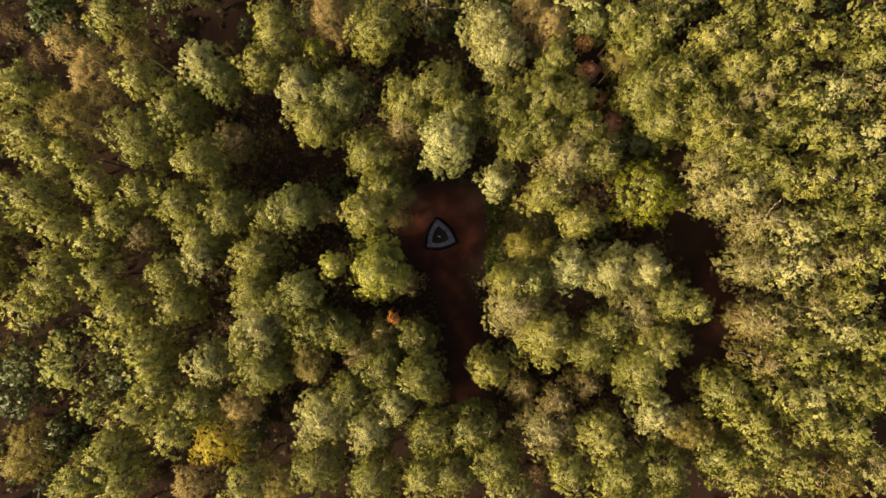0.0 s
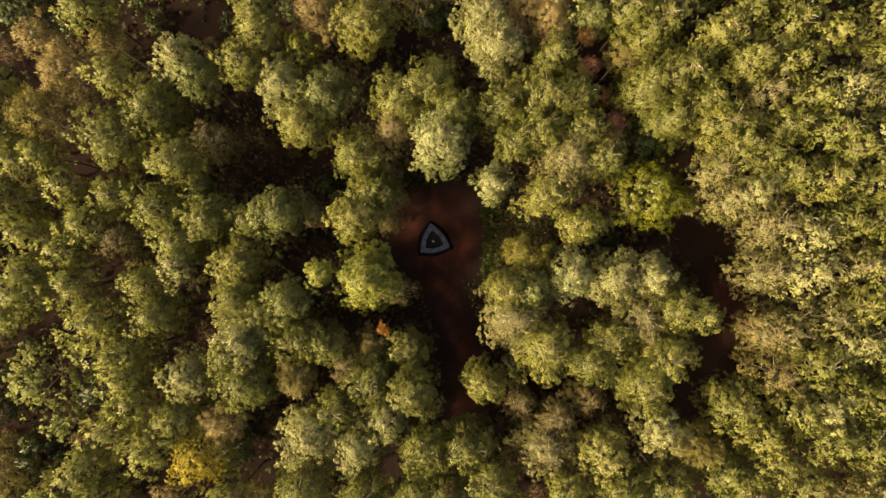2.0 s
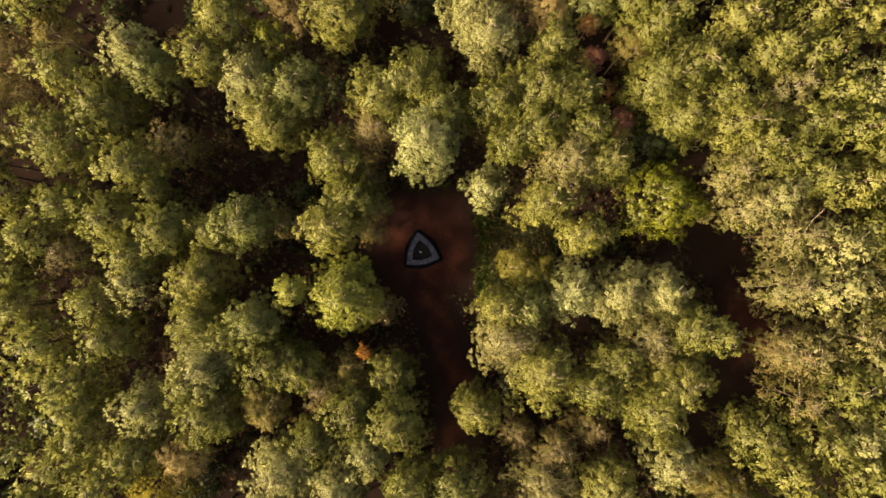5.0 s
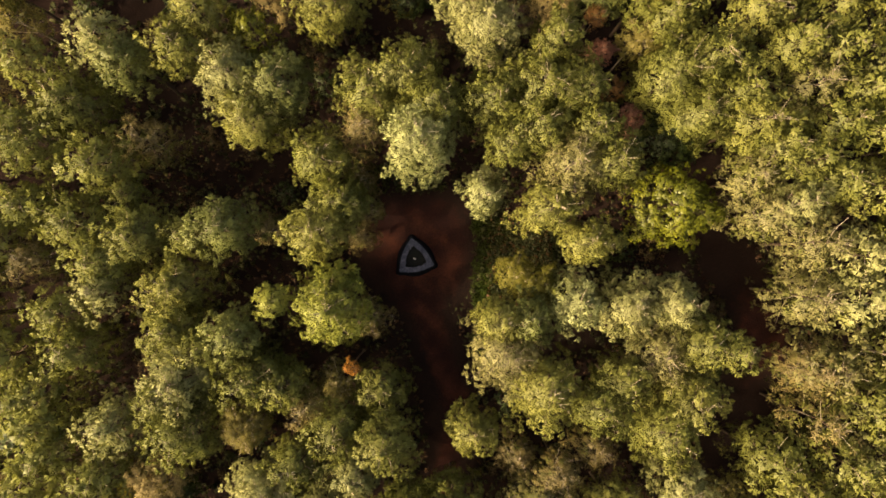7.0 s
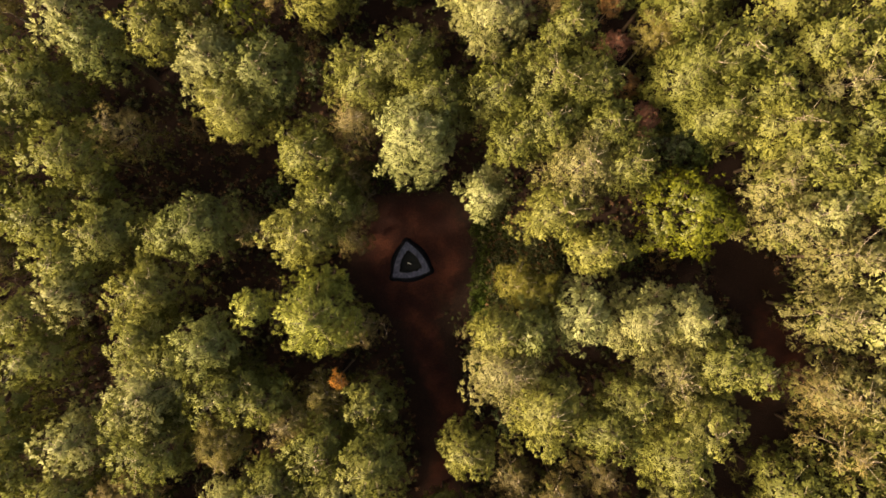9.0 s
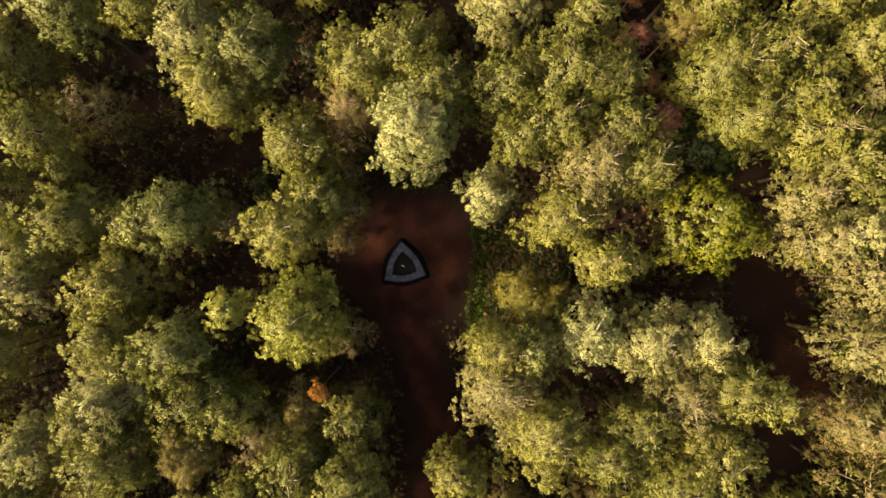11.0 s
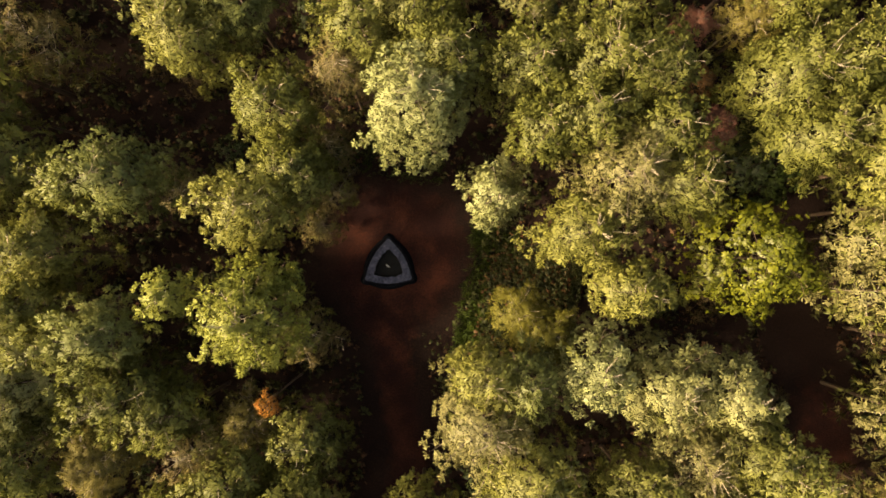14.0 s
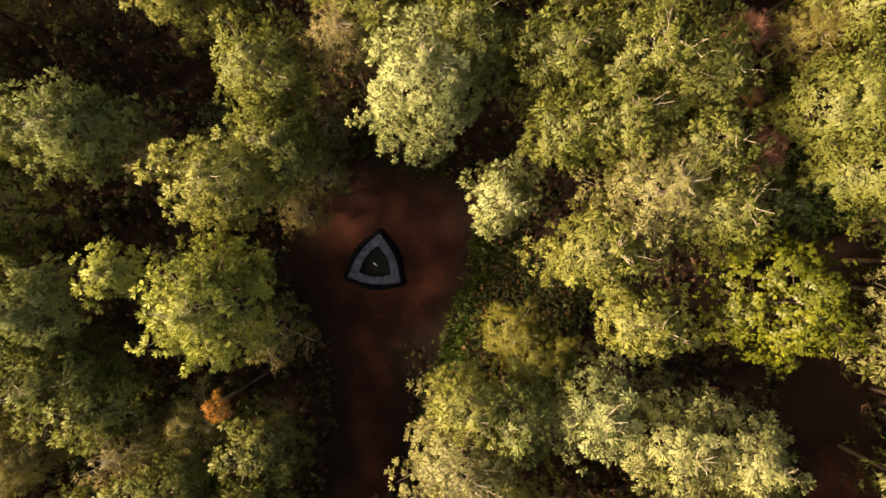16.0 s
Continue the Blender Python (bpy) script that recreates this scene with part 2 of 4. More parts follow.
NEEDLE_TUFTS = {
    "near": [clump(8, 17, 0.305, 0.050) for _ in range(10)],
    "mid": [clump(5, 12, 0.37, 0.070) for _ in range(6)],
    "far": [clump(4, 9, 0.50, 0.110) for _ in range(5)],
}
LEAF_TUFTS = {
    "near": [tuft(_kinds, 11, 0.24, 0.13, 2.0) for _ in range(6)],
    "mid": [tuft(_kinds, 9, 0.30, 0.16, 2.0) for _ in range(6)],
    "far": [tuft(_kinds, 7, 0.40, 0.24, 2.0) for _ in range(5)],
}
FINE_TUFTS = {
    "near": [needles(_kinds, 24, 0.27, 0.042, 2.2) for _ in range(6)],
    "mid": [needles(_kinds, 18, 0.33, 0.06, 2.2) for _ in range(6)],
    "far": [needles(_kinds, 13, 0.43, 0.09, 2.2) for _ in range(5)],
}

def lie(x, y):
    """Height of the forest floor: level at the clearing, gently uneven beyond."""
    far = min(1.0, max(0.0, (math.hypot(x, y) - 7) / 15))
    return far * 0.35 * noise.noise(Vector((x / 14, y / 14, 0.3)))


LOOKS = {
    # name, category, label, tuft set, material, density, bark, tuft size, bareness
    "olive": ("pine_tree", "tree", "olive-green pine with puffy needle clumps in dense woodland", NEEDLE_TUFTS, NEEDLES["olive"], 1.0, TWIG, 1.0, 0.4),
    "yellow": ("pine_tree", "tree", "yellow-green pine with sunlit needle clumps in dense woodland", NEEDLE_TUFTS, NEEDLES["yellow"], 1.0, TWIG, 1.0, 0.45),
    "pale": ("pine_tree", "tree", "pale grey-green pine with sunlit needle clumps", NEEDLE_TUFTS, NEEDLES["pale"], 1.0, TWIG, 1.0, 0.5),
    "blue": ("pine_tree", "tree", "blue-green pine with dense rounded needle clumps", NEEDLE_TUFTS, NEEDLES["blue"], 1.0, TWIG, 1.0, 0.3),
    "bright": ("pine_tree", "tree", "bright yellow-green pine beside the red earth clearing", NEEDLE_TUFTS, NEEDLES["bright"], 1.0, TWIG, 1.0, 0.45),
    "lime": ("pine_tree", "tree", "lime-green bushy pine beside the red earth clearing", NEEDLE_TUFTS, NEEDLES["lime"], 1.0, TWIG, 1.0, 0.5),
    "wispy": ("pine_tree", "tree", "thin brownish pine with bare branches showing", FINE_TUFTS, NEEDLES["thin"], 0.9, TWIG, 0.9, 0.6),
    "wispyy": ("pine_tree", "tree", "sparse yellowish pine with pale bare branches showing", NEEDLE_TUFTS, NEEDLES["thin_yellow"], 0.85, TWIG, 0.85, 0.6),
    "leaf": ("broadleaf_tree", "tree", "green broadleaf tree with glossy leaves among pines", LEAF_TUFTS, LEAVES["leaf"], 0.9, DARK_TWIG, 1.0, 0.1),
    "leafpale": ("broadleaf_tree", "tree", "pale green broadleaf tree with an open crown", LEAF_TUFTS, LEAVES["leafpale"], 0.75, DARK_TWIG, 0.9, 0.2),
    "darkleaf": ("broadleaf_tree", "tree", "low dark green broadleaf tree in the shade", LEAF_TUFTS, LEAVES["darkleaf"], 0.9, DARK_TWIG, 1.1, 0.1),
    "yellowleaf": ("birch_tree", "tree", "golden yellow autumn birch among pines", LEAF_TUFTS, LEAVES["yellowleaf"], 0.75, DARK_TWIG, 0.52, 0.2),
    "gold": ("birch_tree", "tree", "olive-gold autumn birch beside the brambles", FINE_TUFTS, LEAVES["gold"], 1.5, TWIG, 0.8, 0.3),
    "tan": ("birch_tree", "tree", "tan autumn birch with fine fading leaves", FINE_TUFTS, LEAVES["tan"], 1.5, DARK_TWIG, 0.9, 0.4),
    "brown": ("birch_tree", "tree", "brownish olive birch with fine thinning leaves", FINE_TUFTS, LEAVES["brown"], 1.35, TWIG, 0.9, 0.6),
    "rust": ("birch_tree", "tree", "rusty brown autumn birch with fine leaves", FINE_TUFTS, LEAVES["rust"], 1.4, DARK_TWIG, 0.9, 0.4),
    "orange": ("larch_tree", "tree", "golden orange autumn larch among pines", FINE_TUFTS, LEAVES["orange"], 1.0, DARK_TWIG, 0.8, 0.3),
    "red": ("rowan_tree", "tree", "small dull red autumn tree in a gap", FINE_TUFTS, LEAVES["red"], 1.3, DARK_TWIG, 0.7, 0.4),
}
_count = [0]
SPACING = {"near": 0.25, "mid": 0.335, "far": 0.50}


def pine(thing, rng, look_of, top, r, detail, plain):
    """A pine's trunk, its boughs in a rising spiral with flat sprays of twigs, and a puff of needles at every shoot."""
    tufts, leaf, density, bark, size, bare = LOOKS[look_of][3:]
    step = SPACING[detail] * plain / math.sqrt(density)
    r *= {"near": 0.95, "mid": 0.88, "far": 0.85}[detail]
    n = int(np.clip(round(5.2 * r + 5) * (0.72 if detail == "far" else 1.0), 8, 20))
    swell = rng.uniform(0, 6.28, 2)
    lean = rng.normal(0, 0.10 * r, 2)
    # trunk
    tz = np.array([0, 0.35, 0.7, 0.9, 1.0]) * (top - 0.12 * r)
    bend = rng.normal(0, 0.10, (5, 2)) * [[0], [1], [1], [0.5], [0.3]]
    spine = np.column_stack([bend + lean * (tz[:, None] / top) ** 2, tz])
    g = (0.025 + 0.008 * top) * min(1.0, 0.35 + 0.28 * r)
    piece("trunk", joined("trunk", [tube(spine, [g * 1.25, g, g * 0.5, 0.030, 0.016], 6)]), BARK, thing, smooth=True)

    def stem(z):
        return np.array([np.interp(z, tz, spine[:, 0]), np.interp(z, tz, spine[:, 1]), z])

    points, axes, grow = [], [], []
    for i in range(n):
        f = (i + 0.5) / n
        a = i * 2.4 + rng.normal(0, 0.28) + swell[0]
        sunny = math.cos(a - SUN_AZ)
        length = r * (0.30 + 0.80 * f ** 0.62) * rng.uniform(0.74, 1.14) * (1 + 0.14 * math.cos(2 * a + swell[1]) + 0.05 * sunny)
        start = stem(top - r * (0.22 + 2.05 * f ** 1.05))
        rise = (1.05 * (1 - f) ** 1.6 + 0.12) * rng.uniform(0.8, 1.2)
        curl = rng.normal(0, 0.16)
        flat = np.array([math.cos(a), math.sin(a), 0.0])
        side = np.array([-flat[1], flat[0], 0.0])

        def along(q):
            return start + flat * length * q + side * length * curl * q * q + np.array([0, 0, length * (rise * q * 0.75 + 0.16 * q * q)])

        w = 0.007 + 0.0034 * length
        qs = np.linspace(0, 1, 5 if detail != "far" else 3)
        tubes = [tube([along(q) for q in qs], np.interp(qs, [0, 1], [w * 1.4, 0.006]), 4)]
        # the shaded side of a crown keeps fewer shoots
        thin = min(0.92, max(0.0, bare * (0.36 - 0.34 * sunny) * (0.25 + 0.9 * f)))
        count = max(2, int(length * 0.86 / (step * 0.80)))
        hand = 1 if rng.random() < 0.5 else -1
        for k in range(count + 1):
            q = 0.16 + 0.84 * (k + rng.uniform(-0.3, 0.3)) / count
            q = min(1.0, max(0.12, q))
            root = along(q)
            hand = -hand
            turn = 0.0 if k == count else hand * rng.uniform(0.65, 1.15)
            reach = (0.24 + 0.42 * min(length, 2.4) * math.sin(math.pi * min(0.93, 0.18 + 0.66 * q)) * rng.uniform(0.45, 1.1)) if k < count else 0.16
            d = unit(flat * math.cos(turn) + side * math.sin(turn) + [0, 0, 0.22 + 0.35 * rise])
            tip = root + d * reach + [0, 0, 0.10 * reach]
            m = max(1, int(round(reach / step)))
            gone = rng.random() < thin
            for j in range(m):
                if (gone and j < m - 1) or rng.random() < thin * 0.4:
                    continue
                u = 1 - j / m
                points.append(root + (tip - root) * u + rng.normal(0, 0.22 * step, 3) + [0, 0, 0.16 * step])
                axes.append(d * 0.60 + flat * 0.35 + [0, 0, 0.42] + rng.normal(0, 0.15, 3))
                grow.append(rng.uniform(0.78, 1.22) * (1.08 if j == 0 else 0.92))
            if detail == "near" and (gone or rng.random() < 0.12 + 0.25 * bare) or detail == "mid" and gone:
                knee = root * 0.5 + tip * 0.5 + rng.normal(0, 0.05, 3)
                tubes.append(tube([root, knee, tip], [0.010, 0.008, 0.004], 3))
        # limbs low in the crown take the dark colour, painting its shade on them
        piece("limb", joined("limb", tubes), bark if f < 0.5 or look_of.startswith("wispy") else DARK_TWIG, thing)
    # the leader's own shoots
    for k in range(max(4, int(2.2 * r / step))):
        z = top - 0.5 * r * rng.random()
        a = rng.uniform(0, 6.28)
        o = (top - z) * rng.uniform(0.15, 0.6)
        points.append(stem(z) + [o * math.cos(a), o * math.sin(a), 0.05])
        axes.append([0.5 * math.cos(a), 0.5 * math.sin(a), 0.9])
        grow.append(rng.uniform(0.75, 1.1))
    # pale bare twigs round the top of the leader
    if top > 6:
        tubes = []
        for k in range(int(5 + 9 * bare)):
            a, z = rng.uniform(0, 6.28), top - r * rng.uniform(0.05, 0.5)
            reach = r * rng.uniform(0.14, 0.34)
            root = stem(z)
            tip = root + [reach * math.cos(a), reach * math.sin(a), reach * rng.uniform(0.5, 1.1)]
            tubes.append(tube([root, (root + tip) / 2 - [0, 0, 0.05], tip], [0.020, 0.015, 0.006], 3))
        piece("limb", joined("limb", tubes), bark, thing, "pale bare twigs at the tree's tip")
    points, axes, grow = np.array(points), np.array(axes), np.array(grow)
    # smaller sprays between the boughs close the crown into a lumpy dome
    k = int(math.pi * r * r * 1.30 / step ** 2 * (1.0 - 0.40 * bare))
    a, o = rng.uniform(0, 6.28, k), 0.92 * np.sqrt(rng.uniform(0.01, 1, k))
    o *= 1 + 0.16 * np.cos(2 * a + swell[1]) + 0.10 * np.sin(5 * a + swell[0])
    lump = np.sin(a * 4 + swell[0] + 3 * o) * np.sin(o * 7 + swell[1])
    z = top - r * (0.30 + 1.62 * o ** 1.3 + 0.10 * lump) - rng.uniform(0.0, 0.30, k) * r * (0.4 + o)
    flat = np.column_stack([np.cos(a), np.sin(a), np.zeros(k)])
    ok = rng.random(k) > bare * 0.5 * (0.5 - 0.5 * np.cos(a - SUN_AZ)) * o
    points = np.concatenate([points, (np.column_stack([lean[0] + o * r * flat[:, 0], lean[1] + o * r * flat[:, 1], z]))[ok]])
    axes = np.concatenate([axes, (flat * (0.35 + 0.65 * o[:, None]) + [0, 0, 0.5] + rng.normal(0, 0.2, (k, 3)))[ok]])
    grow = np.concatenate([grow, rng.uniform(0.75, 1.15, k)[ok]])
    # shoots deep under the crown have lost their needles
    out = np.linalg.norm(points[:, :2] - lean, axis=1)
    keep = (out > 0.34 * r) | (points[:, 2] > top - 1.1 * r)
    puff = size * plain * grow[keep]
    layers = [(rng, tufts[detail], points[keep], axes[keep], puff, 0)]
    # thin brown inner shoots close to the stem
    m = int(11 * r * r)
    a, o = rng.uniform(0, 6.28, m), r * 0.7 * np.sqrt(rng.uniform(0, 1, m))
    inner = np.column_stack([o * np.cos(a), o * np.sin(a), np.maximum(1.0, top - r * rng.uniform(0.55, 3.4, m) - 0.4 * o)])
    layers.append((rng, FINE_TUFTS["mid" if detail == "near" else "far"], inner, np.column_stack([np.cos(a), np.sin(a), np.full(m, 0.7)]), rng.uniform(0.9, 1.4, m), 1))
    crown_of("crown", layers, [leaf, NEEDLES["olive"]], thing, heart=np.array([lean[0], lean[1], top - 1.6 * r]), pull=1.25)
    return thing


def tree(look_of, x, y, top, r, plain=1.0):
    """A tree of that look at (x, y): trunk, limbs to every lobe of the crown, and the crown of tufts."""
    _count[0] += 1
    rng = np.random.default_rng(1000 + _count[0])
    name, category, label, tufts, leaf, density, bark, size, bare = LOOKS[look_of]
    away = math.hypot(x - 2, y - 1)
    detail = "near" if away < 22.5 else "mid" if away < 30 else "far"
    thing = new(name)
    thing.location = (x, y, lie(x, y) - 0.03)
    tagged(thing, label, category, "woodland trees")
    if name == "pine_tree":
        return pine(thing, rng, look_of, top, r, detail, plain)
    # boughs: short at the crown's top, long and thinner towards its foot
    n = int(np.clip(round(5.0 * r + 4) * (0.75 if detail == "far" else 1.0), 7, 21))
    if top < 4.5:
        n = 5
    swell = rng.uniform(0, 6.28, 2)
    boughs = []
    for i in range(n):
        f = (i + 0.5) / n
        a = i * 2.4 + rng.normal(0, 0.3) + swell[0]
        out = r * min(1.0, 0.34 + 0.78 * f ** 0.65) * rng.uniform(0.66, 1.2) * (1 + 0.18 * math.cos(2 * a + swell[1]))
        depth = r * (0.16 + 1.5 * f * rng.uniform(0.85, 1.1))
        rise = rng.uniform(0.15, 0.4)
        d = np.array([math.cos(a), math.sin(a), rise])
        d /= np.linalg.norm(d)
        centre = np.array([0, 0, top - depth - rise * out * 0.6]) + d * out * 0.64
        boughs.append((centre, d, out * 0.44, r * rng.uniform(0.19, 0.31), r * rng.uniform(0.17, 0.25), out, f))
    boughs.append((np.array([0, 0, top - 0.3 * r]), np.array([0.0, 0.0, 1.0]), 0.30 * r, 0.24 * r, 0.24 * r, 0.0, 0.0))
    # trunk
    bend = rng.normal(0, 0.12, (4, 2))
    tz = np.array([0, 0.35, 0.7, 1.0]) * (top - 0.25 * r)
    spine = np.column_stack([bend[:, 0] * [0, 1, 1, 0.5], bend[:, 1] * [0, 1, 1, 0.5], tz])
    g = (0.025 + 0.008 * top) * min(1.0, 0.35 + 0.28 * r) * (0.6 if bare > 0.5 else 1.0)
    piece("trunk", joined("trunk", [tube(spine, [g * 1.25, g, g * 0.6, 0.03], 7)]), bark, thing, smooth=True)
    tuft_r = size * {"near": 0.222, "mid": 0.295, "far": 0.45}[detail] * plain
    points, axes, whose = [], [], []
    frames = []
    for i, (c, d, la, lb, lc, out, f) in enumerate(boughs):
        u = unit(np.cross([0.0, 0.0, 1.0] if abs(d[2]) < 0.9 else [1.0, 0.0, 0.0], d))
        w = np.cross(d, u)
        turn = np.stack([d, u, w])
        frames.append((c, turn, np.array([la, lb, lc])))
        k = max(6, int(8.0 * ((la * lb) ** 1.6 + (la * lc) ** 1.6 + (lb * lc) ** 1.6) ** 0.625 / tuft_r ** 2 * 0.40 * density * (1.1 - 0.1 * f)))
        e = unit(rng.normal(size=(k, 3)))
        p = e * (0.88 + 0.16 * np.sin(e[:, :1] * 6 + i) * np.sin(e[:, 1:2] * 7 + 2 * i) + rng.normal(0, 0.22, (k, 1))) * [la, lb, lc]
        # shoots gather in puffs, with gaps between them
        hubs = unit(rng.normal(size=(max(3, k // 7), 3))) * rng.uniform(0.85, 1.2, (max(3, k // 7), 1)) * [la, lb, lc]
        near = np.argmin(np.linalg.norm(p[:, None] - hubs[None], axis=2), axis=1)
        p = p + (hubs[near] - p) * 0.30
        p, e = p @ turn + c, (e / [la, lb, lc] * lb) @ turn
        ok = e[:, 2] > -0.25
        points.append(p[ok])
        axes.append((unit(e) * 0.8 + d * 0.25 + [0, 0, 0.5] + rng.normal(0, 0.15, (k, 3)))[ok])
        whose.append(np.full(ok.sum(), i))
    # uneven shoots close the crown's middle
    k = int(7.5 * r * r / tuft_r ** 2 * 0.19 * density)
    e = unit(rng.normal(size=(k, 3)) * [1, 1, 0.8] + [0, 0, 0.6])
    p = e * (0.86 + 0.10 * np.sin(e[:, :1] * 5 + swell[0]) * np.sin(e[:, 1:2] * 6 + swell[1]) + rng.normal(0, 0.12, (k, 1))) * [0.86 * r, 0.86 * r, 0.95 * r] + [0, 0, top - 1.15 * r]
    points.append(p)
    axes.append(e * 0.8 + [0, 0, 0.5] + rng.normal(0, 0.2, (k, 3)))
    whose.append(np.full(k, len(boughs) - 1))
    points, axes, whose = np.concatenate(points), np.concatenate(axes), np.concatenate(whose)
    keep = np.ones(len(points), bool)
    for c, turn, ax in frames:
        keep &= np.linalg.norm((points - c) @ turn.T / ax, axis=1) > 0.66
    points, axes, whose = points[keep], axes[keep], whose[keep]
    total = np.bincount(whose, minlength=len(boughs))
    # clumps under the crown's middle are never seen: leave the space to twigs
    flat = np.linalg.norm(points[:, :2], axis=1)
    seen = ~((flat < 0.55 * r) & (points[:, 2] < top - 0.85 * r)) & ~((flat < 0.8 * r) & (points[:, 2] < top - 1.5 * r))
    points, axes, whose = points[seen], axes[seen], whose[seen]
    layers = [(rng, tufts[detail], points, axes, size * rng.uniform(0.75, 1.25, len(points)), 0)]
    if r > 1.3:
        m = int(20 * r * density)
        a, o = rng.uniform(0, 6.28, m), r * 0.75 * np.sqrt(rng.uniform(0, 1, m))
        inner = np.column_stack([o * np.cos(a), o * np.sin(a), np.maximum(1.2, top - r * rng.uniform(0.7, 2.9, m))])
        layers.append((rng, tufts["mid" if detail == "near" else "far"], inner, np.column_stack([np.cos(a), np.sin(a), np.full(m, 0.7)]), size * rng.uniform(0.8, 1.2, m), 1))
    # limbs with twigs towards some clumps; bare ends stick out of thin crowns
    for i, (c, d, la, lb, lc, out, f) in enumerate(boughs[:-1]):
        kept = (whose == i).sum() / max(1, total[i])
        end = c + d * la * (0.55 + 0.5 * bare)
        start = np.array([0, 0, max(0.2 * top, c[2] - d[2] * out * 0.64 - rng.uniform(0.1, 0.35) * out)])
        mid = start * 0.5 + c * 0.5 - [0, 0, 0.06 * out]
        w = 0.006 + 0.0045 * out
        parts = [tube([start, mid, c, end], [w * 1.4, w, w * 0.7, 0.006], 4)]
        mine = points[whose == i]
        if len(mine) > 6 and kept > 0.45:
            m = int({"near": 8, "mid": 3, "far": 0}[detail] * (0.5 + 1.5 * bare))
            for q in rng.permutation(len(mine))[:m]:
                tip = mine[q] + unit(mine[q] - c) * 0.22 + [0, 0, 0.15 + 0.2 * bare]
                span = np.linalg.norm(end - mid)
                s = np.clip((np.dot(mine[q] - mid, d) - rng.uniform(0.25, 0.5) * out) / span, 0.0, 0.95)
                root = mid * (1 - s) + end * s
                knee = root * 0.55 + tip * 0.45 + [0, 0, 0.10 * out] + rng.normal(0, 0.06, 3)
                parts.append(tube([root, knee, tip], [0.013, 0.009, 0.004], 3))
        piece("limb", joined("limb", parts), bark, thing)
    crown_of("crown", layers, [leaf, leaf], thing, heart=np.array([0, 0, top - 1.75 * r]))
    return thing


# ---- ground ----


def make_ground():
    xs = np.concatenate([np.linspace(-900, -75, 8), np.arange(-70, 71, 1.75), np.linspace(75, 900, 8)])
    ys = np.concatenate([np.linspace(-900, -55, 8), np.arange(-50, 51, 1.75), np.linspace(55, 900, 8)])
    v = [(x, y, lie(x, y)) for y in ys for x in xs]
    w = len(xs)
    i, j = np.meshgrid(np.arange(len(ys) - 1), np.arange(w - 1), indexing="ij")
    q = np.stack([i * w + j, i * w + j + 1, (i + 1) * w + j + 1, (i + 1) * w + j], -1).reshape(-1, 4)
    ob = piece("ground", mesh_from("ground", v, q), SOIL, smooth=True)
    tagged(ob, "brown forest floor of needles and soil, coloured dark for shade", "ground", kind="structure")


make_ground()


def worn(ob, values):
    """How far bare red soil shows, corner by corner: trodden wear, lowered to imitate shade on the track."""
    layer = ob.data.attributes.new("wear", "FLOAT", "POINT")
    layer.data.foreach_set("value", np.array(values, np.float32))


def ribbon(name, points, widths, label, lift=0.035, mat=SOIL, seed=1, unshaded=lambda x, y: 1.0):
    """A trodden path: a strip along a smooth line, its edges wavering."""
    p, w = np.array(points, float), np.array(widths, float)
    t = np.linspace(0, len(p) - 1, len(p) * 10)
    k = np.arange(len(p))
    line = np.column_stack([np.interp(t, k, p[:, 0]), np.interp(t, k, p[:, 1])])
    for _ in range(6):
        line[1:-1] = (line[:-2] + line[1:-1] * 2 + line[2:]) / 4
    wide = np.interp(t, k, w)
    d = np.gradient(line, axis=0)
    d /= np.linalg.norm(d, axis=1, keepdims=True)
    side = np.column_stack([-d[:, 1], d[:, 0]])
    cols, v = np.linspace(-1, 1, 7), []
    for i in range(len(line)):
        for c in cols:
            e = wide[i] / 2 * (1 + 0.22 * noise.noise(Vector((i * 0.35, c * 2 + seed, seed))))
            x, y = line[i] + side[i] * c * e
            v.append((x, y, lie(x, y) + lift))
    m = len(cols)
    i, j = np.meshgrid(np.arange(len(line) - 1), np.arange(m - 1), indexing="ij")
    q = np.stack([i * m + j, (i + 1) * m + j, (i + 1) * m + j + 1, i * m + j + 1], -1).reshape(-1, 4)
    ob = piece(name, mesh_from(name, v, q[:, ::-1]), mat, smooth=True)
    worn(ob, [(1 - abs(c)) * unshaded(*p) for p in line for c in cols])
    return tagged(ob, label, "path", kind="structure")


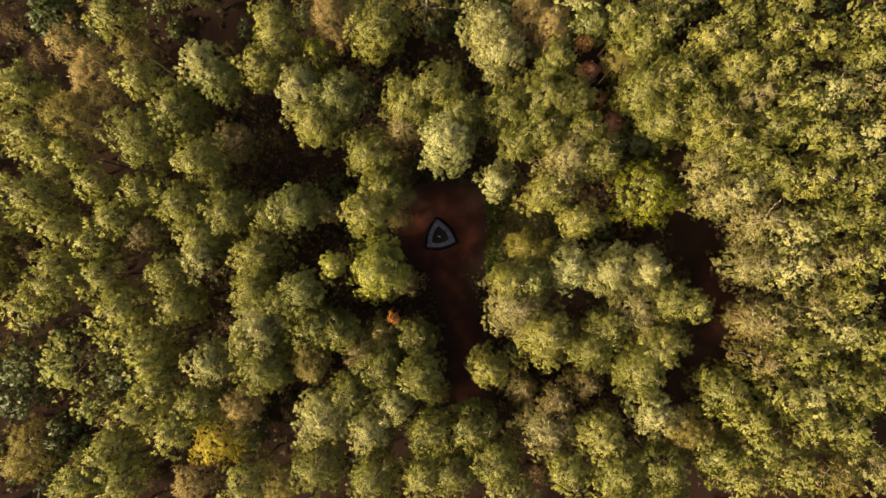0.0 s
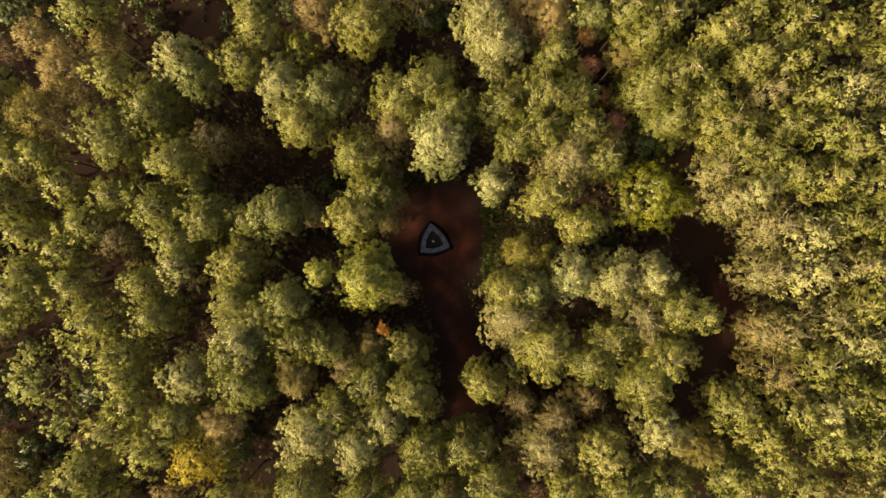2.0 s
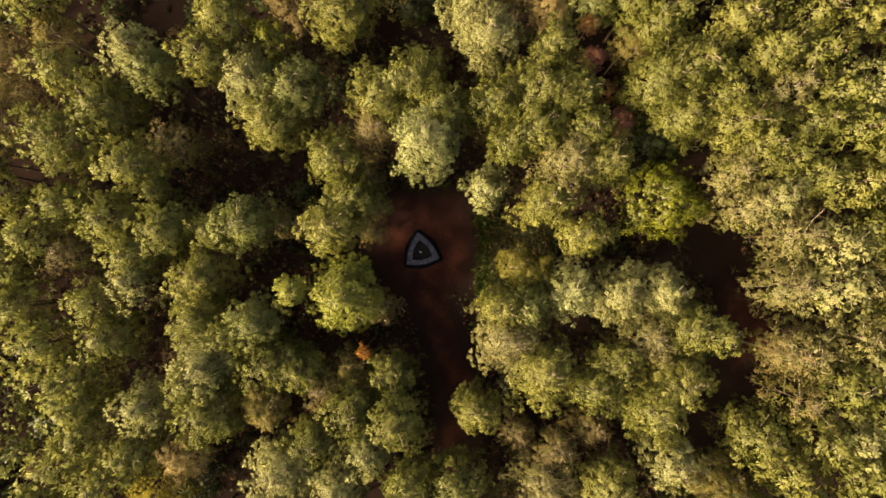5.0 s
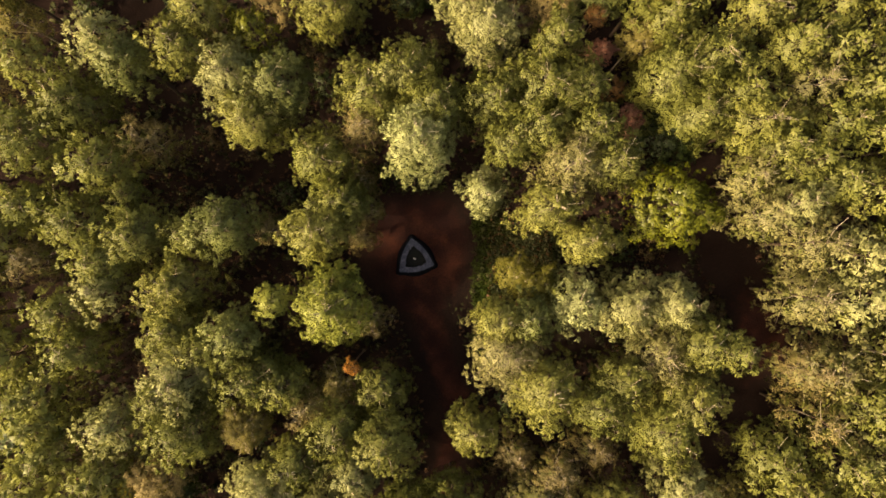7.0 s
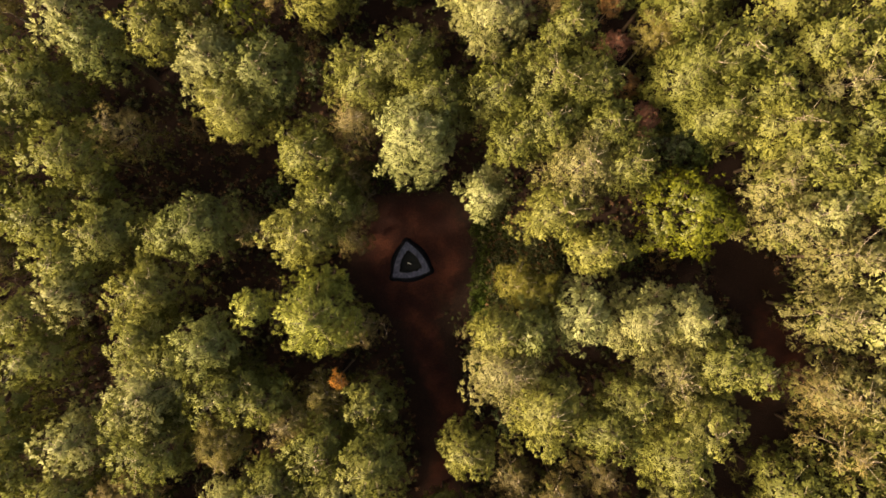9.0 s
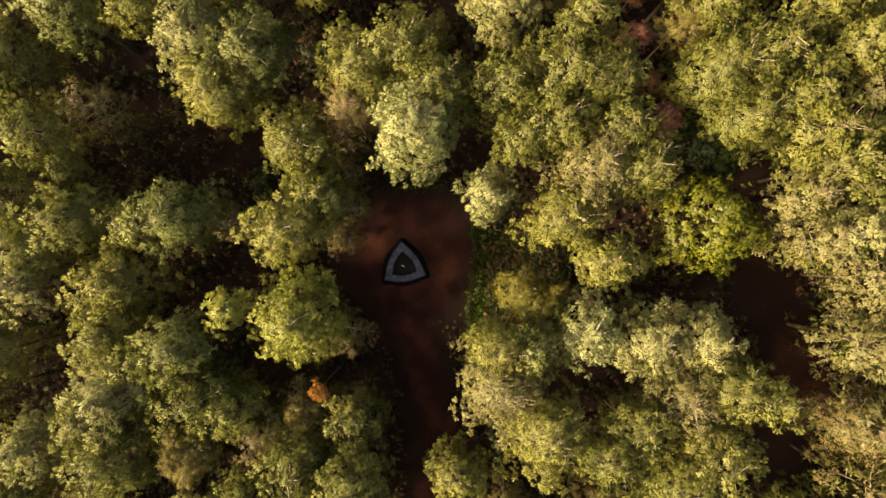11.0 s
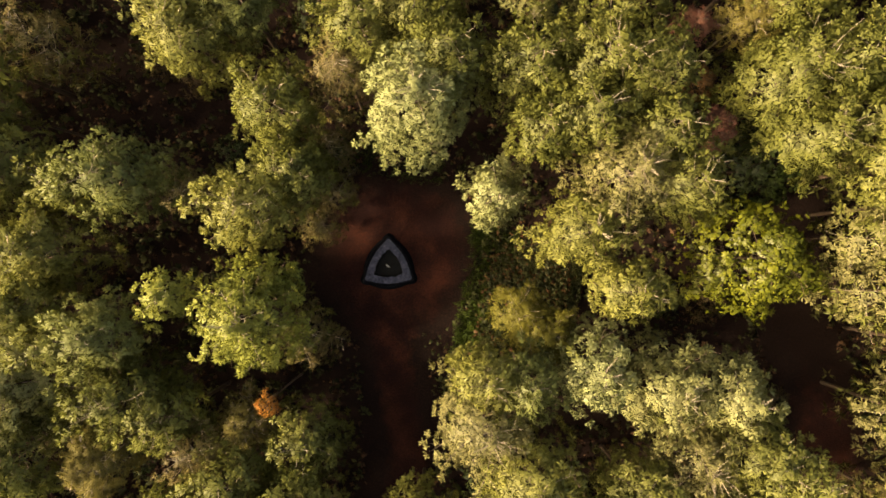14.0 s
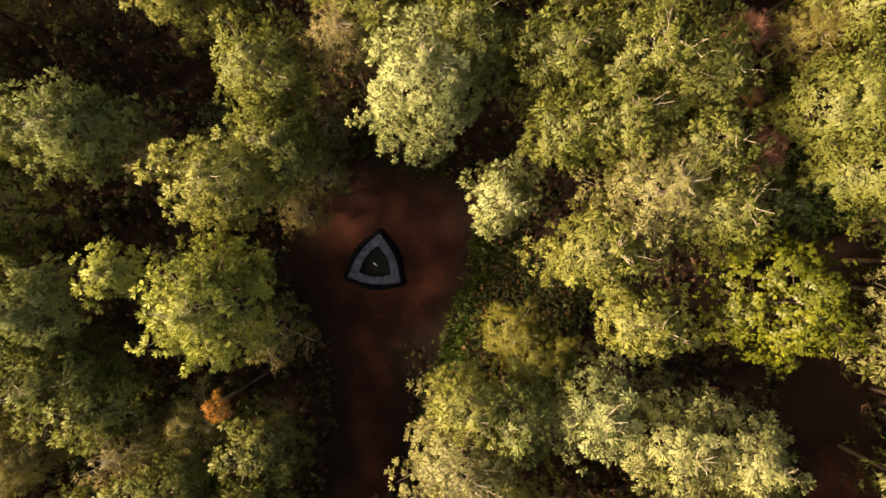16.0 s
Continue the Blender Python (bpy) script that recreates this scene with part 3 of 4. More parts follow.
def clearing():
    """The trodden round of red earth about the fire ring, longer to the north."""
    v, rings, steps = [(0.3, 0.8, 0.045)], 8, 72
    for k in range(1, rings + 1):
        for s in range(steps):
            a = s * 2 * math.pi / steps
            rad = 5.6 + 0.3 * max(0, math.sin(a)) + 0.5 * noise.noise(Vector((math.cos(a) * 2, math.sin(a) * 2, 4)))
            x, y = 0.3 + rad * k / rings * math.cos(a), 0.8 + rad * k / rings * math.sin(a)
            v.append((x, y, 0.045 + lie(x, y)))
    tris = [(0, 1 + s, 1 + (s + 1) % steps) for s in range(steps)]
    quads = []
    for k in range(rings - 1):
        for s in range(steps):
            a, b = 1 + k * steps + s, 1 + k * steps + (s + 1) % steps
            quads.append((a, a + steps, b + steps, b))
    wear = [1.0] + [1 - k / rings for k in range(1, rings + 1) for _ in range(steps)]
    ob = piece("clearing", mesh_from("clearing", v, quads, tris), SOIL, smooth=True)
    def trodden(x, y):
        t = min(1, max(0, (x * 2.2 - (y + 2.5) * 6.5) / 47.1))
        return max(0.0, 1.15 - math.hypot(x - 0.1 - 2.2 * t, y + 2.5 + 6.5 * t) / 2.4)
    worn(ob, [max(1.6 * w, trodden(p[0], p[1])) for w, p in zip(wear, v)])
    tagged(ob, "clearing of bare trodden red-brown earth", "clearing", kind="structure")


clearing()
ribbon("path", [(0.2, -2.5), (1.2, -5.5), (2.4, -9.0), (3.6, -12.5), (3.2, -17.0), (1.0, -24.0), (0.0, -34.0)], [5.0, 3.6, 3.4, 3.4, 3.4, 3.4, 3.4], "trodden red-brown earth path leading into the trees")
# the track's red fades to dark litter away from y = -6.8, imitating shade
ribbon("path", [(24.0, 12.0), (25.5, 5.0), (26.8, 0.0), (30.5, -6.5), (28.5, -12.0), (26.4, -17.0), (25.0, -26.0), (24.5, -36.0)], [4.2, 4.4, 5.0, 6.0, 5.2, 4.8, 4.4, 4.4], "red earth track between dense pines", seed=7, unshaded=lambda x, y: 0.08 + 1.0 * math.exp(-((y + 6.8) / 3.2) ** 2))

# ---- the fire ring in the clearing ----


def rounded_triangle(scale, soft, bulge=0.2, steps=10):
    """Outline of a triangle with rounded corners and bowed sides, counter-clockwise."""
    corners = [Vector((-0.30, 1.86)), Vector((-1.40, -1.24)), Vector((1.78, -0.62))]
    mid = sum(corners, Vector((0, 0))) / 3
    far = [mid + (c - mid) * scale for c in corners]
    out = []
    for i in range(3):
        c, a, b = far[i], far[i - 1], far[(i + 1) % 3]
        p, q = c + (a - c).normalized() * soft, c + (b - c).normalized() * soft
        for k in range(steps + 1):
            t = k / steps
            out.append(p * (1 - t) ** 2 + c * 2 * t * (1 - t) + q * t * t)
        end = b + (c - b).normalized() * soft
        away = Vector((b.y - c.y, c.x - b.x)).normalized()
        for k in range(1, 6):
            t = k / 6
            out.append(q.lerp(end, t) + away * bulge * 4 * t * (1 - t))
    return out


def loft(name, loops, mat, parent, label="", close=False):
    """A skin through loops of equal length, each ((x, y) outline, z)."""
    v = [(p.x, p.y, z) for line, z in loops for p in line]
    m, n = len(loops[0][0]), len(loops)
    quads = [(k * m + s, k * m + (s + 1) % m, (k + 1) * m + (s + 1) % m, (k + 1) * m + s) for k in range(n - 1) for s in range(m)]
    me = bpy.data.meshes.new(name)
    faces = quads + ([tuple((n - 1) * m + s for s in range(m))] if close else [])
    me.from_pydata(v, [], faces)
    me.update()
    return piece(name, me, mat, parent, label)


def fire_ring():
    ring = new("fire_ring")
    tagged(ring, "triangular fire ring with grey coping and black sides on red earth", "fire ring")
    loft("base", [(rounded_triangle(1.34, 0.95, 0.30), 0.03), (rounded_triangle(1.30, 0.9, 0.29), 0.16), (rounded_triangle(1.14, 0.6, 0.25), 0.40), (rounded_triangle(0.98, 0.45, 0.2), 0.41)], BLACK, ring, "black sloping outer sides")
    loft("pit", [(rounded_triangle(0.72, 0.40, 0.14), 0.40), (rounded_triangle(0.64, 0.40, 0.12), 0.10)], ASH, ring, "dark charred pit", close=True)
    # coping slabs
    outer, inner = rounded_triangle(1.02, 0.42, 0.20, 6), rounded_triangle(0.66, 0.42, 0.12, 6)
    inner = [p + Vector((noise.noise(Vector((k * 0.9, 0.4, 3.0))), noise.noise(Vector((k * 0.9, 5.4, 1.0))))) * 0.09 for k, p in enumerate(inner)]
    m = len(outer)

    def at(line, s):
        i = int(math.floor(s)) % m
        return line[i].lerp(line[(i + 1) % m], s - math.floor(s))
    lens = [(outer[(i + 1) % m] - outer[i]).length for i in range(m)]
    total, marks = sum(lens), []
    for k in range(9):
        goal, i = total * (k + 0.3 * random.random()) / 9, 0
        while goal > lens[i]:
            goal -= lens[i]
            i += 1
        marks.append(i + goal / lens[i])
    for k in range(9):
        s0, s1 = marks[k], marks[(k + 1) % 9] + (m if k == 8 else 0)
        s0, s1 = s0 + 0.006, s1 - 0.006
        stops = [s0] + [i for i in range(int(s0) + 1, int(math.ceil(s1)))] + [s1]
        z0, z1 = 0.38, 0.455 + random.uniform(-0.012, 0.012)
        bm = bmesh.new()
        rows = []
        for s in stops:
            o, i = at(outer, s), at(inner, s)
            rows.append([bm.verts.new((q.x, q.y, z)) for q, z in ((o, z0), (o, z1), (i, z1), (i, z0))])
        for a, b in zip(rows, rows[1:]):
            for j in range(4):
                bm.faces.new((a[j], b[j], b[(j + 1) % 4], a[(j + 1) % 4]))
        bm.faces.new(rows[0][::-1])
        bm.faces.new(rows[-1])
        bmesh.ops.recalc_face_normals(bm, faces=bm.faces)
        bmesh.ops.bevel(bm, geom=[e for e in bm.edges if e.calc_face_angle(0) > 0.6], offset=0.015, segments=1, affect="EDGES")
        me = bpy.data.meshes.new("slab")
        bm.to_mesh(me)
        bm.free()
        piece("slab", me, STONE, ring)
    # a pale charred stick left on the ash
    stick = tube([(-0.16, 0.02, 0.15), (-0.03, -0.03, 0.17), (0.10, -0.10, 0.15)], [0.035, 0.045, 0.02], 6)
    log = piece("charred_stick", joined("charred_stick", [stick]), PAPER)
    tagged(log, "short pale half-burnt stick on dark ash", "stick")
    return ring


fire_ring()

# ---- undergrowth ----


def on_path(x, y, extra=0.0):
    if math.hypot((x - 0.3), (y - 1.0)) < 5.4 + extra:
        return True
    for (ax, ay), (bx, by), w in (((0.2, -2.5), (2.6, -10), 2.0), ((2.6, -10), (3.3, -17), 1.8), ((3.3, -17), (0, -34), 1.7),
                                  ((24, 12), (26.8, 0), 1.8), ((26.8, 0), (30.5, -6.5), 2.0), ((30.5, -6.5), (26.4, -17), 2.0), ((26.4, -17), (24.5, -36), 1.8)):
        t = ((x - ax) * (bx - ax) + (y - ay) * (by - ay)) / ((bx - ax) ** 2 + (by - ay) ** 2)
        t = min(1, max(0, t))
        if math.hypot(x - ax - t * (bx - ax), y - ay - t * (by - ay)) < w + extra:
            return True
    return False


def undergrowth(name, label, mat, count, low, high, size, seed, area=(-46, 48, -28, 28), kinds=None, extra=0.2):
    """Low plants over the forest floor, thick here and thin there."""
    rng = np.random.default_rng(seed)
    pts = []
    while len(pts) < count:
        x, y = rng.uniform(area[0], area[1]), rng.uniform(area[2], area[3])
        if on_path(x, y, extra) or noise.noise(Vector((x / 3, y / 3, seed))) < rng.uniform(-0.5, 0.3):
            continue
        pts.append((x, y, lie(x, y) + rng.uniform(low, high)))
    axes = unit(rng.normal(size=(count, 3)) * [0.6, 0.6, 0.3] + [0, 0, 1])
    ob = crown_of(name, [(rng, kinds or LEAF_TUFTS["far"], pts, axes, size * rng.uniform(0.6, 1.3, count), 0)], [mat])
    return tagged(ob, label, "undergrowth", kind="stuff")


BRAMBLE = foliage("bramble_leaves", (0.012, 0.016, 0.006), (0.03, 0.034, 0.010), (0.07, 0.06, 0.018), 0.2, 0.6, 0.8)
BRACKEN = foliage("dead_bracken", (0.03, 0.016, 0.010), (0.065, 0.034, 0.018), (0.13, 0.07, 0.03), 0.2, 0.8, 0.8)
BRIAR = foliage("briar_leaves", (0.007, 0.010, 0.003), (0.020, 0.023, 0.006), (0.050, 0.046, 0.013), 0.25, 0.55, 0.8)
RUSTY = foliage("rusty_bracken", (0.028, 0.012, 0.006), (0.055, 0.024, 0.011), (0.10, 0.05, 0.02), 0.25, 0.8, 0.8)
GRASS = foliage("rough_grass", (0.012, 0.026, 0.003), (0.032, 0.052, 0.006), (0.060, 0.078, 0.012), 0.3, 0.6, 0.8)
undergrowth("brambles", "dark green brambles covering the woodland floor", BRAMBLE, 6500, 0.1, 0.9, 0.6, 3, (-30, 36, -22, 20))
undergrowth("bracken", "brown dead bracken covering the woodland floor", BRACKEN, 4500, 0.05, 0.6, 0.6, 4, (-30, 36, -22, 20))
undergrowth("brambles", "dark brambles and low scrub under the outer trees", BRAMBLE, 6000, 0.1, 0.8, 1.2, 31, (-62, 60, -42, 40))
BLADES = [tuft(_kinds, 9, 0.45, 0.035, 0.9) for _ in range(5)]
undergrowth("grass", "rough green grass along the clearing's edge", GRASS, 2600, 0.0, 0.05, 1.0, 8, (5.0, 8.2, -8.5, 3.5), BLADES, -0.5)
undergrowth("grass", "thin dark grass at the clearing's edge", GRASS, 900, 0.0, 0.04, 0.55, 9, (-5.0, 2.5, 5.6, 8.2), BLADES, -0.9)
SMALL = [tuft(_kinds, 8, 0.20, 0.10, 1.9) for _ in range(5)]
undergrowth("brambles", "tangled bramble thicket beside the clearing", BRIAR, 6400, 0.05, 0.9, 0.72, 12, (6.6, 12.5, -4.5, 5.0), SMALL, 0.4)
undergrowth("bracken", "rusty dead bracken among brambles", RUSTY, 900, 0.3, 1.0, 0.62, 13, (6.2, 12.0, -5.5, 4.5), SMALL, 0.3)

# ---- trees ----
tree("olive", -37.8, 13.3, 12.3, 2.71)
tree("tan", -34.4, 17.6, 10.8, 2.2)
tree("tan", -31.6, 14.6, 11.8, 3.3)
tree("brown", -28.6, 17.4, 10.6, 2.0)
tree("olive", -29.2, 19.6, 13.3, 2.43)
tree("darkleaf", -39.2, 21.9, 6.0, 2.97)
tree("olive", -26.7, 13.7, 13.3, 2.07)
tree("pale", -21.0, 14.9, 14.3, 1.92)
tree("blue", -19.9, 13.9, 13.3, 2.31)
tree("olive", -23.5, 11.4, 13.3, 3.02)
tree("olive", -26.3, 8.7, 13.8, 3.23)
tree("olive", -22.0, 7.3, 12.8, 2.57)
tree("wispy", -19.4, 8.6, 10.3, 2.44)
tree("brown", -33.4, 10.4, 12.3, 3.82)
tree("olive", -36.4, 8.9, 13.3, 2.90)
tree("olive", -35.2, 6.6, 12.3, 2.11)
tree("olive", -32.7, 7.1, 12.3, 1.28)
tree("olive", -31.1, 4.7, 12.3, 1.87)
tree("olive", -36.3, 3.4, 13.3, 3.14)
tree("olive", -34.1, 0.7, 12.3, 2.47)
tree("olive", -27.0, 4.2, 12.3, 2.11)
tree("olive", -29.4, 1.4, 12.8, 2.69)
tree("olive", -31.2, -0.6, 12.3, 1.99)
tree("olive", -23.7, 2.7, 12.8, 2.81)
tree("wispy", -27.0, 0.1, 11.3, 2.40)
tree("olive", -20.5, 4.8, 10.3, 1.39)
tree("olive", -18.8, 1.8, 12.8, 2.57)
tree("olive", -21.3, -0.3, 12.8, 2.33)
tree("blue", -13.1, 2.2, 12.8, 2.40)
tree("wispy", -10.6, 2.3, 9.0, 1.55)
tree("olive", -15.9, 1.7, 11.3, 1.70)
tree("yellow", -14.2, 17.3, 13.3, 2.07)
tree("yellow", -16.2, 14.9, 13.3, 2.54)
tree("olive", -15.0, 19.5, 12.8, 1.97)
tree("pale", -12.5, 12.9, 12.8, 2.45)
tree("blue", -9.5, 12.5, 12.8, 2.81)
tree("yellow", -11.0, 9.8, 12.3, 2.35)
tree("leaf", -11.5, 16.8, 10.3, 2.19)
tree("tan", -9.7, 19.8, 12.3, 2.4)
tree("yellow", -5.8, 18.6, 13.3, 2.78)
tree("darkleaf", -0.1, 22.3, 6.0, 2.77)
tree("olive", -6.1, 7.1, 11.8, 2.50)
tree("olive", -4.7, 4.6, 10.9, 1.75)
tree("yellow", -6.5, 2.2, 12.2, 2.55)
tree("olive", -2.9, 11.9, 12.3, 2.47)
tree("olive", -0.0, 13.5, 12.8, 2.69)
tree("wispy", -3.4, 9.7, 11.3, 2.03)
tree("olive", 1.9, 11.0, 12.3, 2.23)
tree("bright", 0.9, 8.8, 13.6, 3.00)
tree("pale", 4.5, 18.9, 13.3, 2.66)
tree("pale", 5.4, 16.2, 13.3, 2.66)
tree("tan", 10.4, 18.9, 11.3, 2.15)
tree("tan", 8.4, 20.6, 11.3, 2.27)
tree("rust", 13.4, 17.6, 9.8, 1.03)
tree("red", 13.9, 15.1, 9.8, 1.22)
tree("rust", 15.2, 12.9, 8.0, 1.19)
tree("red", 15.9, 10.1, 9.8, 1.40)
tree("brown", 17.0, 16.3, 9.8, 1.96)
tree("olive", 10.8, 15.5, 12.3, 2.11)
tree("olive", 9.8, 12.6, 12.8, 3.54)
tree("olive", 6.1, 12.0, 11.8, 2.50)
tree("olive", 9.5, 10.0, 12.3, 2.47)
tree("olive", 7.6, 8.4, 11.3, 1.97)
tree("olive", 12.7, 12.4, 11.8, 1.89)
tree("olive", 13.1, 9.7, 11.8, 2.01)
tree("wispyy", 11.6, 6.7, 12.8, 2.69)
tree("yellow", 10.2, 3.7, 12.0, 2.25)
tree("olive", 14.9, 7.1, 11.8, 2.25)
tree("yellow", 13.2, 1.2, 11.2, 1.95)
tree("leaf", 19.9, 4.2, 10.4, 3.90)
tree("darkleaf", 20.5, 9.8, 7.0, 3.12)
tree("olive", 19.1, 13.3, 12.8, 3.29)
tree("olive", 21.7, 13.9, 13.3, 3.02)
tree("olive", 23.2, 11.9, 12.8, 2.21)
tree("yellow", 24.6, 9.7, 13.3, 2.66)
tree("olive", 20.9, 10.5, 12.3, 2.47)
tree("olive", 17.0, 19.3, 12.8, 2.57)
tree("olive", 19.5, 18.7, 12.8, 2.45)
tree("blue", 14.1, 19.3, 11.8, 1.89)
tree("olive", 18.5, 17.0, 12.3, 1.99)
tree("yellow", 24.9, 17.4, 12.8, 2.21)
tree("olive", 27.2, 19.4, 12.3, 2.11)
tree("olive", 27.1, 15.2, 12.8, 2.45)
tree("olive", 30.7, 14.9, 12.3, 2.23)
tree("wispyy", 29.1, 12.4, 12.3, 2.71)
tree("olive", 31.3, 18.3, 11.8, 2.50)
tree("olive", 32.5, 20.3, 11.8, 2.25)
tree("yellow", 34.1, 17.3, 12.8, 2.09)
tree("pale", 34.9, 13.0, 12.8, 2.81)
tree("olive", 32.6, 11.8, 12.3, 2.11)
tree("olive", 39.2, 19.2, 11.8, 2.50)
tree("olive", 39.7, 16.4, 11.8, 2.37)
tree("wispyy", 39.4, 12.8, 12.3, 2.59)
tree("olive", 34.4, 9.6, 12.3, 2.71)
tree("pale", 38.9, 9.0, 12.3, 2.71)
tree("olive", 30.2, 9.6, 12.3, 2.23)
tree("olive", 26.2, 7.9, 12.3, 2.59)
tree("olive", 28.9, 7.2, 11.8, 2.13)
tree("wispyy", 24.8, 5.9, 11.8, 2.37)
tree("yellow", 33.9, 5.2, 12.3, 2.84)
tree("olive", 38.9, 4.8, 12.3, 2.71)
tree("olive", 31.0, 5.8, 11.8, 2.25)
tree("pale", 27.8, 4.1, 12.3, 1.99)
tree("wispyy", 26.2, 3.2, 11.3, 2.89)
tree("wispyy", 29.9, 1.2, 11.3, 2.77)
tree("pale", 32.6, 0.3, 11.8, 2.62)
tree("olive", 39.4, 2.0, 11.8, 2.86)
tree("olive", 35.5, 1.5, 11.8, 2.50)
tree("olive", 36.5, 7.8, 11.8, 2.13)
tree("bright", 5.6, 5.1, 8.6, 1.90)
tree("olive", -34.3, -4.6, 12.8, 2.93)
tree("yellow", -37.5, -6.6, 12.3, 2.35)
tree("olive", -34.5, -2.6, 12.3, 2.23)
tree("olive", -30.2, -3.8, 12.8, 2.21)
tree("olive", -28.9, -6.8, 12.8, 2.69)
tree("leafpale", -34.5, -12.0, 11.3, 3.76)
tree("leafpale", -32.4, -16.0, 10.3, 2.07)
tree("leafpale", -30.7, -9.7, 10.3, 1.82)
tree("darkleaf", -32.3, -14.4, 5.0, 2.81)
tree("pale", -21.7, -1.9, 12.3, 1.99)
tree("olive", -24.2, -3.6, 12.8, 1.97)
tree("olive", -23.8, -6.3, 12.3, 2.59)
tree("olive", -26.5, -9.8, 12.8, 3.05)
tree("olive", -25.8, -11.8, 12.8, 2.33)
tree("pale", -20.6, -11.4, 12.8, 2.45)
tree("yellow", -16.8, -2.2, 12.3, 2.71)
tree("olive", -16.8, -5.0, 11.8, 2.13)
tree("pale", -15.9, -8.3, 12.8, 2.81)
tree("olive", -17.4, -9.8, 12.3, 1.99)
tree("blue", -12.4, -5.1, 13.2, 1.95)
tree("olive", -14.2, -6.3, 12.3, 1.75)
tree("olive", -10.7, -8.4, 11.8, 2.50)
tree("olive", -8.9, -9.3, 11.3, 1.75)
tree("lime", -5.7, -3.2, 12.9, 3.15)
tree("lime", -9.5, -3.0, 11.8, 1.20)
tree("wispy", -3.5, -4.2, 8.0, 1.90)
tree("olive", -15.9, -12.0, 12.8, 2.93)
tree("brown", -11.8, -11.7, 11.3, 2.15)
tree("orange", -4.3, -7.9, 9.0, 0.75)
tree("brown", -5.7, -9.4, 8.5, 1.63)
tree("wispy", -7.2, -10.7, 10.3, 1.82)
tree("olive", -2.2, -10.0, 9.0, 2.30)
tree("olive", -5.6, -12.2, 11.2, 2.70)
tree("olive", -1.5, -13.0, 11.8, 2.50)
tree("olive", -21.8, -15.6, 12.3, 2.47)
tree("olive", -25.0, -13.8, 12.8, 2.33)
tree("olive", -27.1, -15.9, 12.8, 2.45)
tree("olive", -24.1, -17.9, 12.8, 2.45)
tree("olive", -29.6, -19.5, 12.8, 2.69)
tree("olive", -32.7, -22.0, 12.8, 2.69)
tree("olive", -28.6, -22.3, 12.3, 2.47)
tree("tan", -18.2, -15.8, 10.8, 2.17)
tree("yellowleaf", -20.1, -18.5, 11.3, 3.0)
tree("darkleaf", -19.0, -19.6, 6.0, 2.23)
tree("pale", -10.2, -16.6, 12.3, 2.84)
tree("pale", -6.7, -17.9, 11.8, 2.50)
tree("pale", -3.9, -15.7, 11.8, 2.13)
tree("olive", -10.7, -20.7, 12.3, 2.96)
tree("olive", -5.6, -22.2, 12.3, 2.71)
tree("olive", -1.5, -22.1, 12.3, 2.47)
tree("olive", -0.6, -18.6, 11.8, 2.37)
tree("olive", -8.1, -14.8, 11.8, 2.13)
tree("darkleaf", -41.6, -13.1, 7.0, 3.39)
tree("darkleaf", -42.3, -16.8, 6.0, 2.36)
tree("brown", -42.2, -22.5, 5.0, 3.78)
tree("darkleaf", -39.2, -20.9, 4.0, 2.72)
tree("tan", -22.6, -23.0, 11.3, 2.15)
tree("olive", -17.3, -22.4, 12.3, 2.71)
tree("brown", -14.7, -23.3, 10.3, 2.19)
tree("gold", 8.1, -1.2, 8.0, 1.90)
tree("gold", 9.5, -2.1, 8.5, 2.01)
tree("bright", 11.8, -2.9, 11.3, 2.27)
tree("wispyy", 7.3, -6.8, 12.3, 3.32)
tree("yellow", 10.0, -9.7, 12.3, 2.84)
tree("blue", 9.0, -4.1, 11.8, 1.65)
tree("yellow", 6.8, -4.4, 11.8, 2.01)
tree("pale", 16.1, -3.4, 11.6, 2.51)
tree("pale", 19.7, -3.5, 11.3, 2.15)
tree("wispyy", 18.4, -6.7, 10.8, 2.92)
tree("olive", 21.5, -6.1, 11.3, 2.27)
tree("olive", 23.8, -6.7, 11.3, 1.79)
tree("olive", 15.7, -9.2, 10.8, 2.29)
tree("olive", 13.8, -10.7, 11.3, 2.15)
tree("yellow", 20.8, -10.2, 11.3, 2.64)
tree("yellow", 4.6, -12.7, 10.2, 2.10)
tree("wispy", 8.2, -14.9, 8.5, 1.88)
tree("wispy", 13.9, -14.3, 8.5, 1.88)
tree("olive", 18.5, -12.8, 11.3, 2.77)
tree("pale", 20.1, -16.9, 11.3, 2.52)
tree("wispyy", 9.9, -18.5, 11.3, 3.14)
tree("yellow", 15.2, -18.5, 11.3, 2.89)
tree("olive", 3.1, -17.8, 11.8, 2.62)
tree("olive", 5.2, -21.4, 11.8, 2.98)
tree("olive", 1.5, -21.4, 11.8, 2.37)
tree("olive", 11.8, -22.0, 11.3, 2.27)
tree("wispy", 11.1, -15.5, 10.3, 1.82)
tree("wispyy", 29.1, -2.6, 11.3, 2.89)
tree("pale", 32.0, -3.0, 11.8, 2.98)
tree("wispy", 29.6, -8.4, 10.8, 2.67)
tree("wispyy", 31.0, -8.1, 11.3, 3.01)
tree("wispy", 30.0, -11.7, 11.3, 3.01)
tree("pale", 36.9, -9.2, 11.3, 2.89)
tree("yellow", 38.2, -6.0, 11.3, 2.89)
tree("olive", 40.4, -9.8, 11.3, 2.64)
tree("wispyy", 34.5, -6.8, 11.3, 2.77)
tree("olive", 33.5, -10.6, 11.3, 2.77)
tree("olive", 26.8, -15.0, 10.8, 2.92)
tree("yellow", 28.9, -16.9, 11.3, 2.64)
tree("olive", 31.8, -14.5, 11.3, 2.52)
